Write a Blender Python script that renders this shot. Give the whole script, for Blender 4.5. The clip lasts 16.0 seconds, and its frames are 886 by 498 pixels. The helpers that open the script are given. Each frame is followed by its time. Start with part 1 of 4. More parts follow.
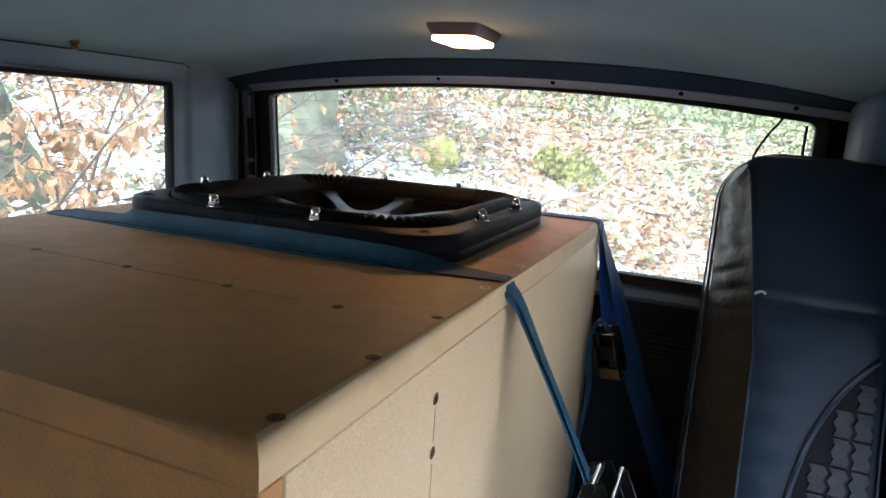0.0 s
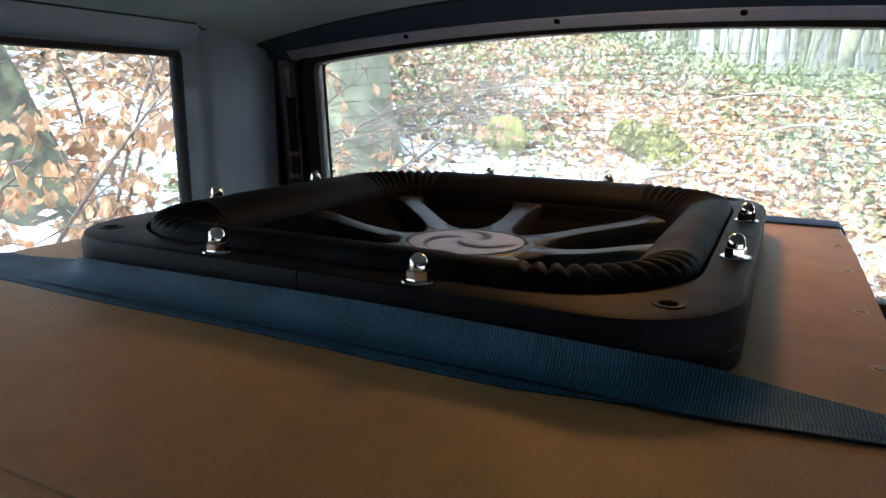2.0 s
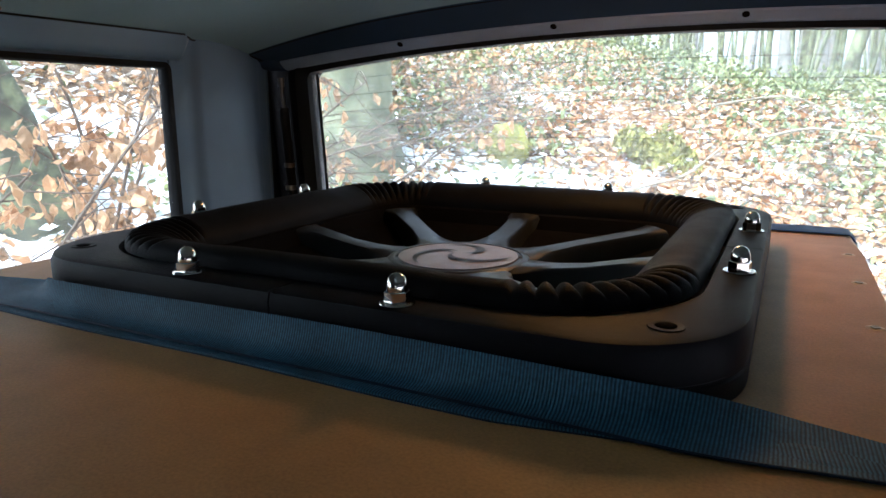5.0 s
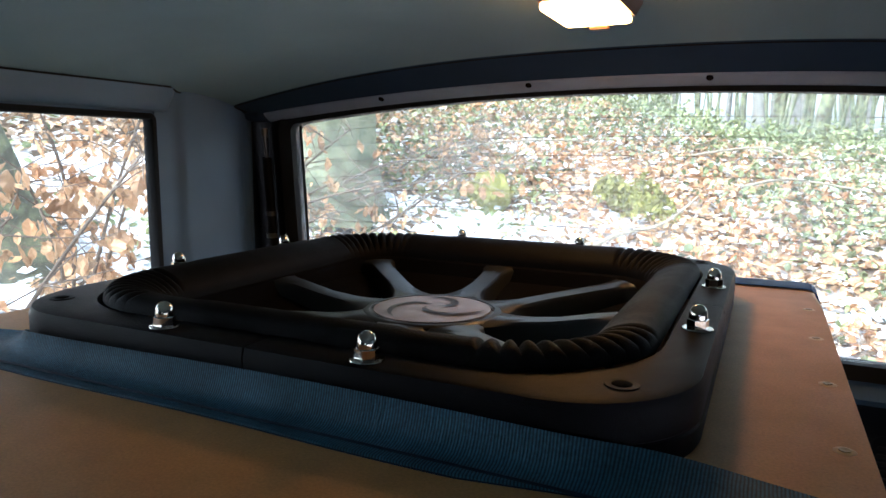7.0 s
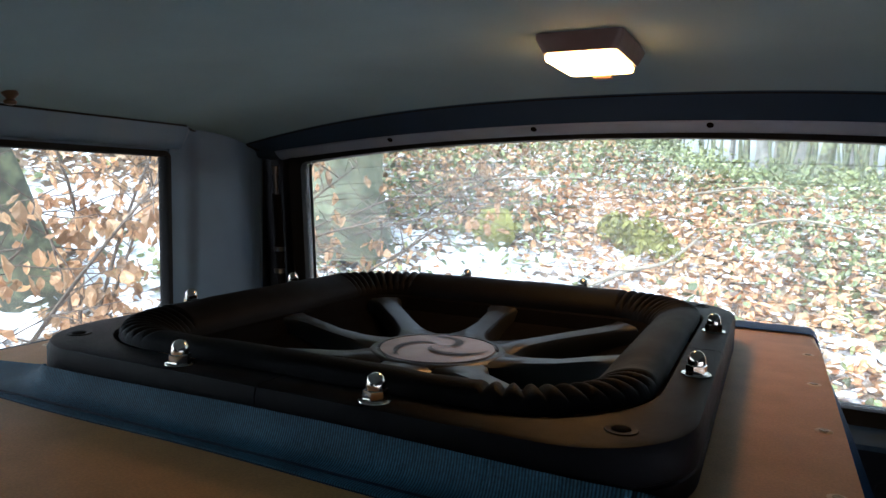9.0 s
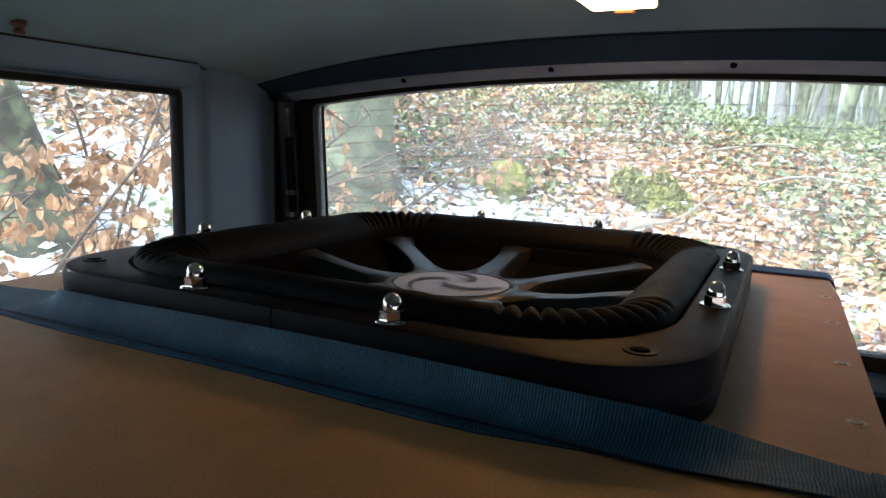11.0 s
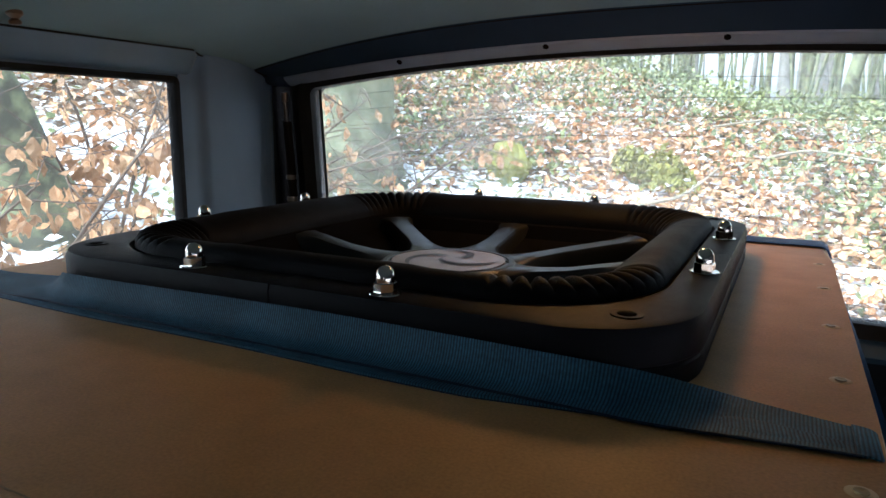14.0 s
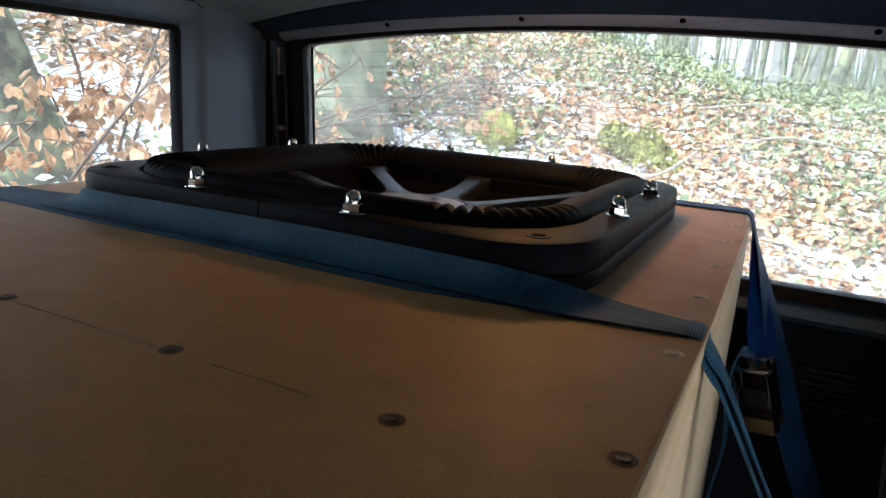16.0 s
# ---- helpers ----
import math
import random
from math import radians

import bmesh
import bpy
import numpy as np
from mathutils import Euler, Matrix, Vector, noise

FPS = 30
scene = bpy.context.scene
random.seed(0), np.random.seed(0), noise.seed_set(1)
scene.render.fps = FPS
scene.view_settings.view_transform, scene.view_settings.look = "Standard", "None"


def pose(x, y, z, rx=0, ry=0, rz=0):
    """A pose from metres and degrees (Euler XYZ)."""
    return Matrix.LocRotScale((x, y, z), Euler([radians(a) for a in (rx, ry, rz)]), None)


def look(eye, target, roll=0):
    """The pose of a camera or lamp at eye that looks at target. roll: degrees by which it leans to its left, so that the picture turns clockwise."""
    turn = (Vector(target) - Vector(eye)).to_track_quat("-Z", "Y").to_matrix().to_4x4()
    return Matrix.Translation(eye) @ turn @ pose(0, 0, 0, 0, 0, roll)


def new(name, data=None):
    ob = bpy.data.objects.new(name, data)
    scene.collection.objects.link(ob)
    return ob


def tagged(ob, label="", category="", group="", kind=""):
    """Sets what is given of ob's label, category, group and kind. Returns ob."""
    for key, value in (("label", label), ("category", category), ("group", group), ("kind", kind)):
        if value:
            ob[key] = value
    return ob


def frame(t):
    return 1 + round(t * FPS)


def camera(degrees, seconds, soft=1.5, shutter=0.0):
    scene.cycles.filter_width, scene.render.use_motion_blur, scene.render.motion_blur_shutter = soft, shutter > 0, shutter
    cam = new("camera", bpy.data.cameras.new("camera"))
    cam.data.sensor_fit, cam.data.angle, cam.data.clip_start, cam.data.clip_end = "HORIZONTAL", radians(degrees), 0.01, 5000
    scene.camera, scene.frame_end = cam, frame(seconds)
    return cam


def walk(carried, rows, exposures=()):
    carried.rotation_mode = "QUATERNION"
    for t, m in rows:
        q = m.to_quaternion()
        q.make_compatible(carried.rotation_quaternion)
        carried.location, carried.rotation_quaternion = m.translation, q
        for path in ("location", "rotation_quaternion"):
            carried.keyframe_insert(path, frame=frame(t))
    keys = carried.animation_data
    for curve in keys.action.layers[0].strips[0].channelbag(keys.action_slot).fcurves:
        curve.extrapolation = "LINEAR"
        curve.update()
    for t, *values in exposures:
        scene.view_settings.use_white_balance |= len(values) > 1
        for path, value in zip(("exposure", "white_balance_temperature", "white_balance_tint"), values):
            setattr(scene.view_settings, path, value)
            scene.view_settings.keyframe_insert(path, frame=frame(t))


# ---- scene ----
cam = camera(67.1, 16.0)
PATH = [
    (0, (0.515, -0.898, 1.429), (-0.228, 0.918, 1.044), 3.7),
    (0.3, (0.481, -0.835, 1.441), (-0.255, 0.989, 1.079), 4.7),
    (0.5, (0.454, -0.786, 1.436), (-0.247, 1.042, 1.027), 3.5),
    (0.6, (0.438, -0.761, 1.424), (-0.256, 1.066, 0.998), 3.8),
    (0.9, (0.376, -0.701, 1.429), (-0.395, 1.077, 0.937), 4.0),
    (1, (0.365, -0.688, 1.432), (-0.398, 1.093, 0.938), 4.8),
    (1.5, (0.296, -0.608, 1.427), (-0.525, 1.151, 0.947), 1.9),
    (2, (0.252, -0.551, 1.401), (-0.622, 1.193, 0.96), 0.6),
    (2.5, (0.236, -0.519, 1.408), (-0.619, 1.247, 1.021), 1.1),
    (3, (0.249, -0.515, 1.409), (-0.626, 1.232, 0.981), -0.3),
    (3.5, (0.255, -0.517, 1.408), (-0.628, 1.226, 0.982), -0.7),
    (4, (0.252, -0.52, 1.404), (-0.643, 1.218, 0.982), -0.3),
    (6.3, (0.256, -0.521, 1.4), (-0.634, 1.223, 0.993), -0.1),
    (6.5, (0.259, -0.523, 1.402), (-0.631, 1.225, 1.013), -0.1),
    (7, (0.266, -0.53, 1.412), (-0.594, 1.253, 1.125), 0.5),
    (7.5, (0.269, -0.536, 1.419), (-0.591, 1.255, 1.191), 0.5),
    (8, (0.273, -0.539, 1.424), (-0.591, 1.255, 1.234), 0.4),
    (8.5, (0.273, -0.543, 1.425), (-0.595, 1.249, 1.242), 0.8),
    (9, (0.271, -0.545, 1.421), (-0.607, 1.243, 1.234), 1.3),
    (9.5, (0.272, -0.543, 1.42), (-0.608, 1.24, 1.211), 1.2),
    (10, (0.273, -0.542, 1.414), (-0.605, 1.236, 1.156), 1.1),
    (10.2, (0.271, -0.543, 1.408), (-0.61, 1.23, 1.124), 1.6),
    (12.3, (0.264, -0.544, 1.398), (-0.633, 1.212, 1.061), 2.0),
    (12.5, (0.267, -0.546, 1.4), (-0.637, 1.205, 1.06), 1.6),
    (13, (0.267, -0.546, 1.401), (-0.639, 1.205, 1.067), 1.4),
    (13.5, (0.267, -0.546, 1.399), (-0.638, 1.206, 1.063), 1.6),
    (14, (0.277, -0.548, 1.395), (-0.625, 1.2, 1.032), 0.5),
    (14.5, (0.294, -0.564, 1.395), (-0.581, 1.195, 1.02), 1.5),
    (15, (0.303, -0.587, 1.403), (-0.586, 1.172, 1.064), 2.4),
    (15.5, (0.315, -0.609, 1.402), (-0.576, 1.147, 1.052), 3.5),
    (16, (0.343, -0.626, 1.388), (-0.511, 1.124, 0.933), 4.0),
]
EXPOSURES = [(0, 2.48, 5380, 10), (1, 2.35, 5380, 10), (2, 2.35, 5380, 10), (4, 2.34, 5380, 10), (7, 2.28, 5380, 10), (9, 2.0, 5380, 10), (12.5, 2.07, 5380, 10), (15, 2.1, 5380, 10), (16, 2.15, 5380, 10)]
walk(cam, [(t, look(eye, target, roll)) for t, eye, target, roll in PATH], EXPOSURES)

# ---- light ----
world = bpy.data.worlds.new("overcast_sky")
scene.world = world
world.use_nodes = True
wn = world.node_tree.nodes
sky = wn.new("ShaderNodeTexSky")
sky.sky_type = "NISHITA"
sky.sun_disc = False
sky.sun_elevation, sky.sun_rotation = radians(53), radians(207)
sky.air_density, sky.dust_density = 1.0, 4.0
hsv = wn.new("ShaderNodeHueSaturation")
hsv.inputs["Saturation"].default_value = 0.35
world.node_tree.links.new(sky.outputs[0], hsv.inputs["Color"])
world.node_tree.links.new(hsv.outputs[0], wn["Background"].inputs[0])
wn["Background"].inputs[1].default_value = 0.15
sun_data = bpy.data.lights.new("sun", "SUN")
sun_data.energy, sun_data.angle, sun_data.color = 1.55, radians(25), (1.0, 0.98, 0.96)
sun = new("sun", sun_data)
sun.matrix_world = look((-2.6, -3.5, 8.5), (0, 1.5, 1))


# ---- materials ----
def mat(name, base, rough=0.6, metal=0.0, vary=0.25, scale=40.0, bump=0.2, fine=400.0, tint=None, island=0.0, per_object=0.0,
        spec=0.5, coat=0.0, sheen=0.0, speck=0.0):
    """A surface with blotches at one scale and grain at a finer one."""
    m = bpy.data.materials.new(name)
    m.use_nodes = True
    n, l = m.node_tree.nodes, m.node_tree.links
    p = n["Principled BSDF"]
    p.inputs["Roughness"].default_value, p.inputs["Metallic"].default_value = rough, metal
    p.inputs["Specular IOR Level"].default_value = spec
    p.inputs["Coat Weight"].default_value = coat
    p.inputs["Sheen Weight"].default_value = sheen
    tc = n.new("ShaderNodeTexCoord")
    a = n.new("ShaderNodeTexNoise")
    a.inputs["Scale"].default_value, a.inputs["Detail"].default_value = scale, 6
    b = n.new("ShaderNodeTexNoise")
    b.inputs["Scale"].default_value, b.inputs["Detail"].default_value = fine, 3
    for k in (a, b):
        l.new(tc.outputs["Object"], k.inputs["Vector"])
    mix = n.new("ShaderNodeMix")
    mix.data_type = "RGBA"
    other = tint or tuple(c * 0.55 for c in base)
    mix.inputs[6].default_value, mix.inputs[7].default_value = (*base, 1), (*other, 1)
    ramp = n.new("ShaderNodeMapRange")
    ramp.inputs[1].default_value, ramp.inputs[2].default_value = 0.35, 0.75
    ramp.inputs[4].default_value = vary * 2
    l.new(a.outputs[0], ramp.inputs[0])
    l.new(ramp.outputs[0], mix.inputs[0])
    out = mix.outputs[2]
    if speck:
        sr = n.new("ShaderNodeMapRange")
        sr.inputs[1].default_value, sr.inputs[2].default_value = 0.3, 0.7
        sr.inputs[3].default_value, sr.inputs[4].default_value = 1 - speck, 1 + speck
        sh = n.new("ShaderNodeHueSaturation")
        l.new(b.outputs[0], sr.inputs[0])
        l.new(out, sh.inputs["Color"])
        l.new(sr.outputs[0], sh.inputs["Value"])
        out = sh.outputs[0]
    if island or per_object:
        g = n.new("ShaderNodeNewGeometry") if island else n.new("ShaderNodeObjectInfo")
        r = n.new("ShaderNodeMapRange")
        k = island or per_object
        r.inputs[3].default_value, r.inputs[4].default_value = 1 - k, 1 + k
        l.new(g.outputs["Random Per Island" if island else "Random"], r.inputs[0])
        h = n.new("ShaderNodeHueSaturation")
        l.new(out, h.inputs["Color"])
        l.new(r.outputs[0], h.inputs["Value"])
        out = h.outputs[0]
    l.new(out, p.inputs["Base Color"])
    rr = n.new("ShaderNodeMapRange")
    rr.inputs[3].default_value, rr.inputs[4].default_value = max(0.03, rough - 0.1), min(1, rough + 0.1)
    l.new(a.outputs[0], rr.inputs[0])
    l.new(rr.outputs[0], p.inputs["Roughness"])
    if bump:
        bp = n.new("ShaderNodeBump")
        bp.inputs["Strength"].default_value, bp.inputs["Distance"].default_value = bump, 0.001
        l.new(b.outputs[0], bp.inputs["Height"])
        l.new(bp.outputs[0], p.inputs["Normal"])
    return m


def glass_mat(name, film):
    """Clear pane: straight-through light, Fresnel gloss and a thin film of dust."""
    m = bpy.data.materials.new(name)
    m.use_nodes = True
    n, l = m.node_tree.nodes, m.node_tree.links
    n.remove(n["Principled BSDF"])
    tr, gl, df = n.new("ShaderNodeBsdfTransparent"), n.new("ShaderNodeBsdfGlossy"), n.new("ShaderNodeBsdfTranslucent")
    tr.inputs[0].default_value = (0.94, 0.97, 0.95, 1)
    gl.inputs["Roughness"].default_value = 0.02
    df.inputs[0].default_value = (0.9, 0.92, 0.9, 1)
    fr = n.new("ShaderNodeFresnel")
    fr.inputs[0].default_value = 1.25
    noi = n.new("ShaderNodeTexNoise")
    noi.inputs["Scale"].default_value, noi.inputs["Detail"].default_value = 6, 8
    mr = n.new("ShaderNodeMapRange")
    mr.inputs[1].default_value, mr.inputs[2].default_value = 0.35, 0.75
    mr.inputs[3].default_value, mr.inputs[4].default_value = film * 0.4, film * 1.6
    tc = n.new("ShaderNodeTexCoord")
    l.new(tc.outputs["Object"], noi.inputs["Vector"])
    l.new(noi.outputs[0], mr.inputs[0])
    m1, m2 = n.new("ShaderNodeMixShader"), n.new("ShaderNodeMixShader")
    l.new(mr.outputs[0], m1.inputs[0])
    l.new(tr.outputs[0], m1.inputs[1])
    l.new(df.outputs[0], m1.inputs[2])
    l.new(fr.outputs[0], m2.inputs[0])
    l.new(m1.outputs[0], m2.inputs[1])
    l.new(gl.outputs[0], m2.inputs[2])
    l.new(m2.outputs[0], n["Material Output"].inputs[0])
    return m


def webbing_mat(name, base):
    m = mat(name, base, rough=0.6, spec=0.22, vary=0.5, scale=26, bump=0.0, tint=tuple(c * 0.6 for c in base), fine=500, speck=0.25)
    n, l = m.node_tree.nodes, m.node_tree.links
    tc = n.new("ShaderNodeUVMap")
    w = n.new("ShaderNodeTexWave")
    w.wave_type, w.bands_direction = "BANDS", "X"
    w.inputs["Scale"].default_value = 190.0
    w.inputs["Distortion"].default_value = 1.2
    w.inputs["Detail Scale"].default_value = 0.6
    l.new(tc.outputs[0], w.inputs["Vector"])
    bp = n.new("ShaderNodeBump")
    bp.inputs["Strength"].default_value, bp.inputs["Distance"].default_value = 0.4, 0.0007
    l.new(w.outputs[1], bp.inputs["Height"])
    p = n["Principled BSDF"]
    l.new(bp.outputs[0], p.inputs["Normal"])
    mul = n.new("ShaderNodeMix")
    mul.data_type, mul.blend_type = "RGBA", "MULTIPLY"
    old = p.inputs["Base Color"].links[0].from_socket
    mr = n.new("ShaderNodeMapRange")
    mr.inputs[3].default_value, mr.inputs[4].default_value = 0.30, 1.25
    l.new(w.outputs[1], mr.inputs[0])
    mul.inputs[0].default_value = 1.0
    l.new(old, mul.inputs[6])
    l.new(mr.outputs[0], mul.inputs[7])
    l.new(mul.outputs[2], p.inputs["Base Color"])
    return m


def lamp_mat(name, colour, strength):
    m = bpy.data.materials.new(name)
    m.use_nodes = True
    p = m.node_tree.nodes["Principled BSDF"]
    p.inputs["Base Color"].default_value = (0.9, 0.88, 0.8, 1)
    p.inputs["Roughness"].default_value = 0.3
    p.inputs["Emission Color"].default_value = (*colour, 1)
    p.inputs["Emission Strength"].default_value = strength
    return m


# one fibreboard; paler BOARD and EDGE paint in the side light on its flanks
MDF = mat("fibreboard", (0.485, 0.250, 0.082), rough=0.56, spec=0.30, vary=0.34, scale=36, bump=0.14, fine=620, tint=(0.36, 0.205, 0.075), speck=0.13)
BOARD = mat("lit_side_board", (0.70, 0.53, 0.305), rough=0.5, vary=0.25, scale=7, bump=0.1, fine=600, tint=(0.62, 0.45, 0.24), speck=0.12)
EDGE = mat("lit_side_edge", (0.66, 0.49, 0.27), rough=0.6, spec=0.3, vary=0.35, scale=22, bump=0.2, fine=700, tint=(0.56, 0.40, 0.20))
PENCIL = mat("pencil_line", (0.40, 0.25, 0.115), rough=0.8, vary=0.4, scale=60)
PLASTIC = mat("blue_grey_plastic", (0.072, 0.118, 0.175), rough=0.45, vary=0.15, scale=12, bump=0.25, fine=1200)
PLASTIC_L = mat("grey_plastic", (0.20, 0.225, 0.275), rough=0.5, vary=0.2, scale=15, bump=0.2, fine=1200)
HEADLINER = mat("headliner_cloth", (0.160, 0.222, 0.238), rough=0.95, vary=0.15, scale=6, bump=0.5, fine=900)
CARPET = mat("black_carpet", (0.018, 0.018, 0.02), rough=1.0, vary=0.3, scale=30, bump=0.8, fine=700, spec=0.1)
# headliner colour darkened to navy for the shade at the rear
NAVY = mat("shaded_navy_cloth", (0.020, 0.034, 0.056), rough=0.9, spec=0.1, vary=0.15, scale=8, bump=0.4, fine=900)
TRIM_D = mat("dark_trim", (0.020, 0.022, 0.029), rough=0.6, spec=0.2, vary=0.2, scale=20, bump=0.3, fine=900)
RUBBER = mat("rubber_seal", (0.007, 0.0072, 0.008), rough=0.6, spec=0.12, vary=0.2, scale=30, bump=0.2)
BODYWORK = mat("car_bodywork", (0.05, 0.06, 0.08), rough=0.35, vary=0.1, scale=5, bump=0.0, coat=0.5)
FLANGE = mat("black_moulding", (0.005, 0.0055, 0.008), rough=0.5, spec=0.08, vary=0.2, scale=30, bump=0.25, fine=1500)
FOAM = mat("black_surround_rubber", (0.005, 0.005, 0.006), rough=0.6, spec=0.06, vary=0.25, scale=40, bump=0.3, fine=800)
CONE = mat("cone_black", (0.004, 0.004, 0.005), rough=0.8, spec=0.02, vary=0.2, scale=30, bump=0.2)
SPOKE = mat("spoke_black", (0.013, 0.0145, 0.017), rough=0.34, spec=0.26, vary=0.2, scale=30, bump=0.1)
EMBLEM = mat("brushed_emblem", (0.27, 0.225, 0.22), rough=0.4, metal=0.4, vary=0.2, scale=40, bump=0.1)
EMBLEM_D = mat("emblem_dark", (0.05, 0.05, 0.055), rough=0.4, vary=0.1, bump=0.0)
CHROME = mat("chrome", (0.70, 0.66, 0.60), rough=0.06, metal=1.0, vary=0.1, scale=60, bump=0.0)
STEEL = mat("zinc_steel", (0.18, 0.175, 0.17), rough=0.3, metal=1.0, vary=0.4, scale=60, bump=0.15, tint=(0.20, 0.18, 0.15))
DARK_STEEL = mat("blackened_steel", (0.05, 0.05, 0.05), rough=0.35, metal=1.0, vary=0.4, scale=60, bump=0.15)
YELLOW_ZINC = mat("yellow_zinc", (0.20, 0.13, 0.055), rough=0.4, metal=0.8, vary=0.5, scale=50, bump=0.15, tint=(0.08, 0.06, 0.04))
BURNT = mat("burnt_wood", (0.17, 0.085, 0.034), rough=0.8, vary=0.4, scale=200, bump=0.0)
SUNK = mat("sunk_screw_head", (0.09, 0.052, 0.026), rough=0.35, metal=0.8, vary=0.4, scale=300, bump=0.0)
BRASS = mat("brass_screw_head", (0.42, 0.30, 0.14), rough=0.35, metal=0.9, vary=0.4, scale=300, bump=0.0)
HOLE = mat("dark_recess", (0.004, 0.003, 0.003), rough=0.9, vary=0.2, bump=0.0, spec=0.02)
LEATHER = mat("black_leatherette", (0.014, 0.0245, 0.040), rough=0.42, spec=0.31, vary=0.3, scale=9, bump=0.6, fine=60, tint=(0.02, 0.03, 0.045))
LEATHER_B = mat("brown_black_leatherette", (0.009, 0.0075, 0.006), rough=0.38, spec=0.24, vary=0.3, scale=14, bump=0.8, fine=90)
LEATHER_S = mat("glossy_leatherette", (0.016, 0.019, 0.025), rough=0.30, spec=0.6, vary=0.3, scale=10, bump=0.3, fine=120)
SNAG = mat("pale_thread", (0.42, 0.42, 0.38), rough=0.8, vary=0.3, scale=200, bump=0.2)
THREAD = mat("grey_thread", (0.035, 0.038, 0.045), rough=0.7, vary=0.1, bump=0.0)
TREAD = mat("tread_print", (0.03, 0.032, 0.036), rough=0.5, spec=0.25, vary=0.4, scale=50, bump=0.4)
WEBBING = webbing_mat("blue_webbing", (0.038, 0.120, 0.190))
WEBBING_R = webbing_mat("royal_blue_webbing", (0.010, 0.050, 0.21))
WEBBING_D = webbing_mat("dark_blue_webbing", (0.012, 0.050, 0.115))
GLASS = glass_mat("window_glass", 0.10)
SIDE_GLASS = glass_mat("side_window_glass", 0.012)
WIRE = mat("heater_wire", (0.05, 0.03, 0.02), rough=0.6, vary=0.1, bump=0.0)
LENS = lamp_mat("lit_lens", (1.0, 0.48, 0.14), 8.0)
LAMP_BODY = mat("lamp_housing", (0.13, 0.075, 0.06), rough=0.4, vary=0.1, bump=0.1)
BROWN = mat("brown_knob", (0.10, 0.045, 0.015), rough=0.4, vary=0.2, bump=0.0)


# ---- mesh helpers ----
def part(name, bm, material, parent=None, label="", smooth=True, angle=40):
    """Links a bmesh as one mesh object, under a thing where one is given."""
    me = bpy.data.meshes.new(name)
    bmesh.ops.recalc_face_normals(bm, faces=bm.faces)
    bm.to_mesh(me)
    bm.free()
    for one in material if isinstance(material, (list, tuple)) else [material]:
        me.materials.append(one)
    if smooth:
        me.polygons.foreach_set("use_smooth", [True] * len(me.polygons))
        me.set_sharp_from_angle(angle=radians(angle))
    ob = new(name, me)
    if parent:
        ob.parent = parent
    if label:
        ob["label"] = label
    return ob


def thing(name, at, label, category, group="", kind=""):
    ob = new(name)
    ob.location = at
    ob.empty_display_size = 0.05
    return tagged(ob, label, category, group, kind)


def block(x0, x1, y0, y1, z0, z1, bevel=0.0, seg=2, bm=None):
    own = bmesh.new()
    bmesh.ops.create_cube(own, size=1.0)
    for v in own.verts:
        v.co = (x0 + (v.co.x + 0.5) * (x1 - x0), y0 + (v.co.y + 0.5) * (y1 - y0), z0 + (v.co.z + 0.5) * (z1 - z0))
    if bevel:
        bmesh.ops.bevel(own, geom=own.edges[:], offset=bevel, segments=seg, affect="EDGES", profile=0.5)
    if bm is None:
        return own
    return merge(bm, own)


def merge(bm, other, m=None):
    me = bpy.data.meshes.new("scratch")
    if m is not None:
        other.transform(m)
    other.to_mesh(me)
    other.free()
    bm.from_mesh(me)
    bpy.data.meshes.remove(me)
    return bm


def lathe(profile, n=24, bm=None):
    """A body turned about z from (radius, height) pairs."""
    bm = bm or bmesh.new()
    rings = []
    for r, z in profile:
        rings.append([bm.verts.new((r * math.cos(2 * math.pi * i / n), r * math.sin(2 * math.pi * i / n), z)) for i in range(n)])
    for a, b in zip(rings, rings[1:]):
        for i in range(n):
            bm.faces.new((a[i], a[(i + 1) % n], b[(i + 1) % n], b[i]))
    bm.faces.new(rings[0][::-1])
    bm.faces.new(rings[-1])
    return bm


def tube(points, radius, n=8, bm=None, taper=1.0):
    """A round bar along points."""
    bm = bm or bmesh.new()
    pts = [Vector(p) for p in points]
    rings, up = [], Vector((0.3, 0.2, 1)).normalized()
    for i, p in enumerate(pts):
        d = (pts[min(i + 1, len(pts) - 1)] - pts[max(i - 1, 0)]).normalized()
        s = d.cross(up)
        s = s.normalized() if s.length > 1e-4 else d.orthogonal().normalized()
        t = s.cross(d)
        r = radius * (1 + (taper - 1) * i / max(1, len(pts) - 1))
        rings.append([bm.verts.new(p + r * (math.cos(2 * math.pi * k / n) * s + math.sin(2 * math.pi * k / n) * t)) for k in range(n)])
    for a, b in zip(rings, rings[1:]):
        for k in range(n):
            bm.faces.new((a[k], a[(k + 1) % n], b[(k + 1) % n], b[k]))
    bm.faces.new(rings[0][::-1])
    bm.faces.new(rings[-1])
    return bm


def bend(points, steps=8):
    """A smooth line through points."""
    pts = [Vector(p) for p in points]
    out = []
    for i in range(len(pts) - 1):
        a, b, c, d = pts[max(i - 1, 0)], pts[i], pts[i + 1], pts[min(i + 2, len(pts) - 1)]
        for k in range(steps):
            t = k / steps
            out.append(0.5 * (2 * b + (c - a) * t + (2 * a - 5 * b + 4 * c - d) * t * t + (3 * b - a - 3 * c + d) * t ** 3))
    return out + [pts[-1]]


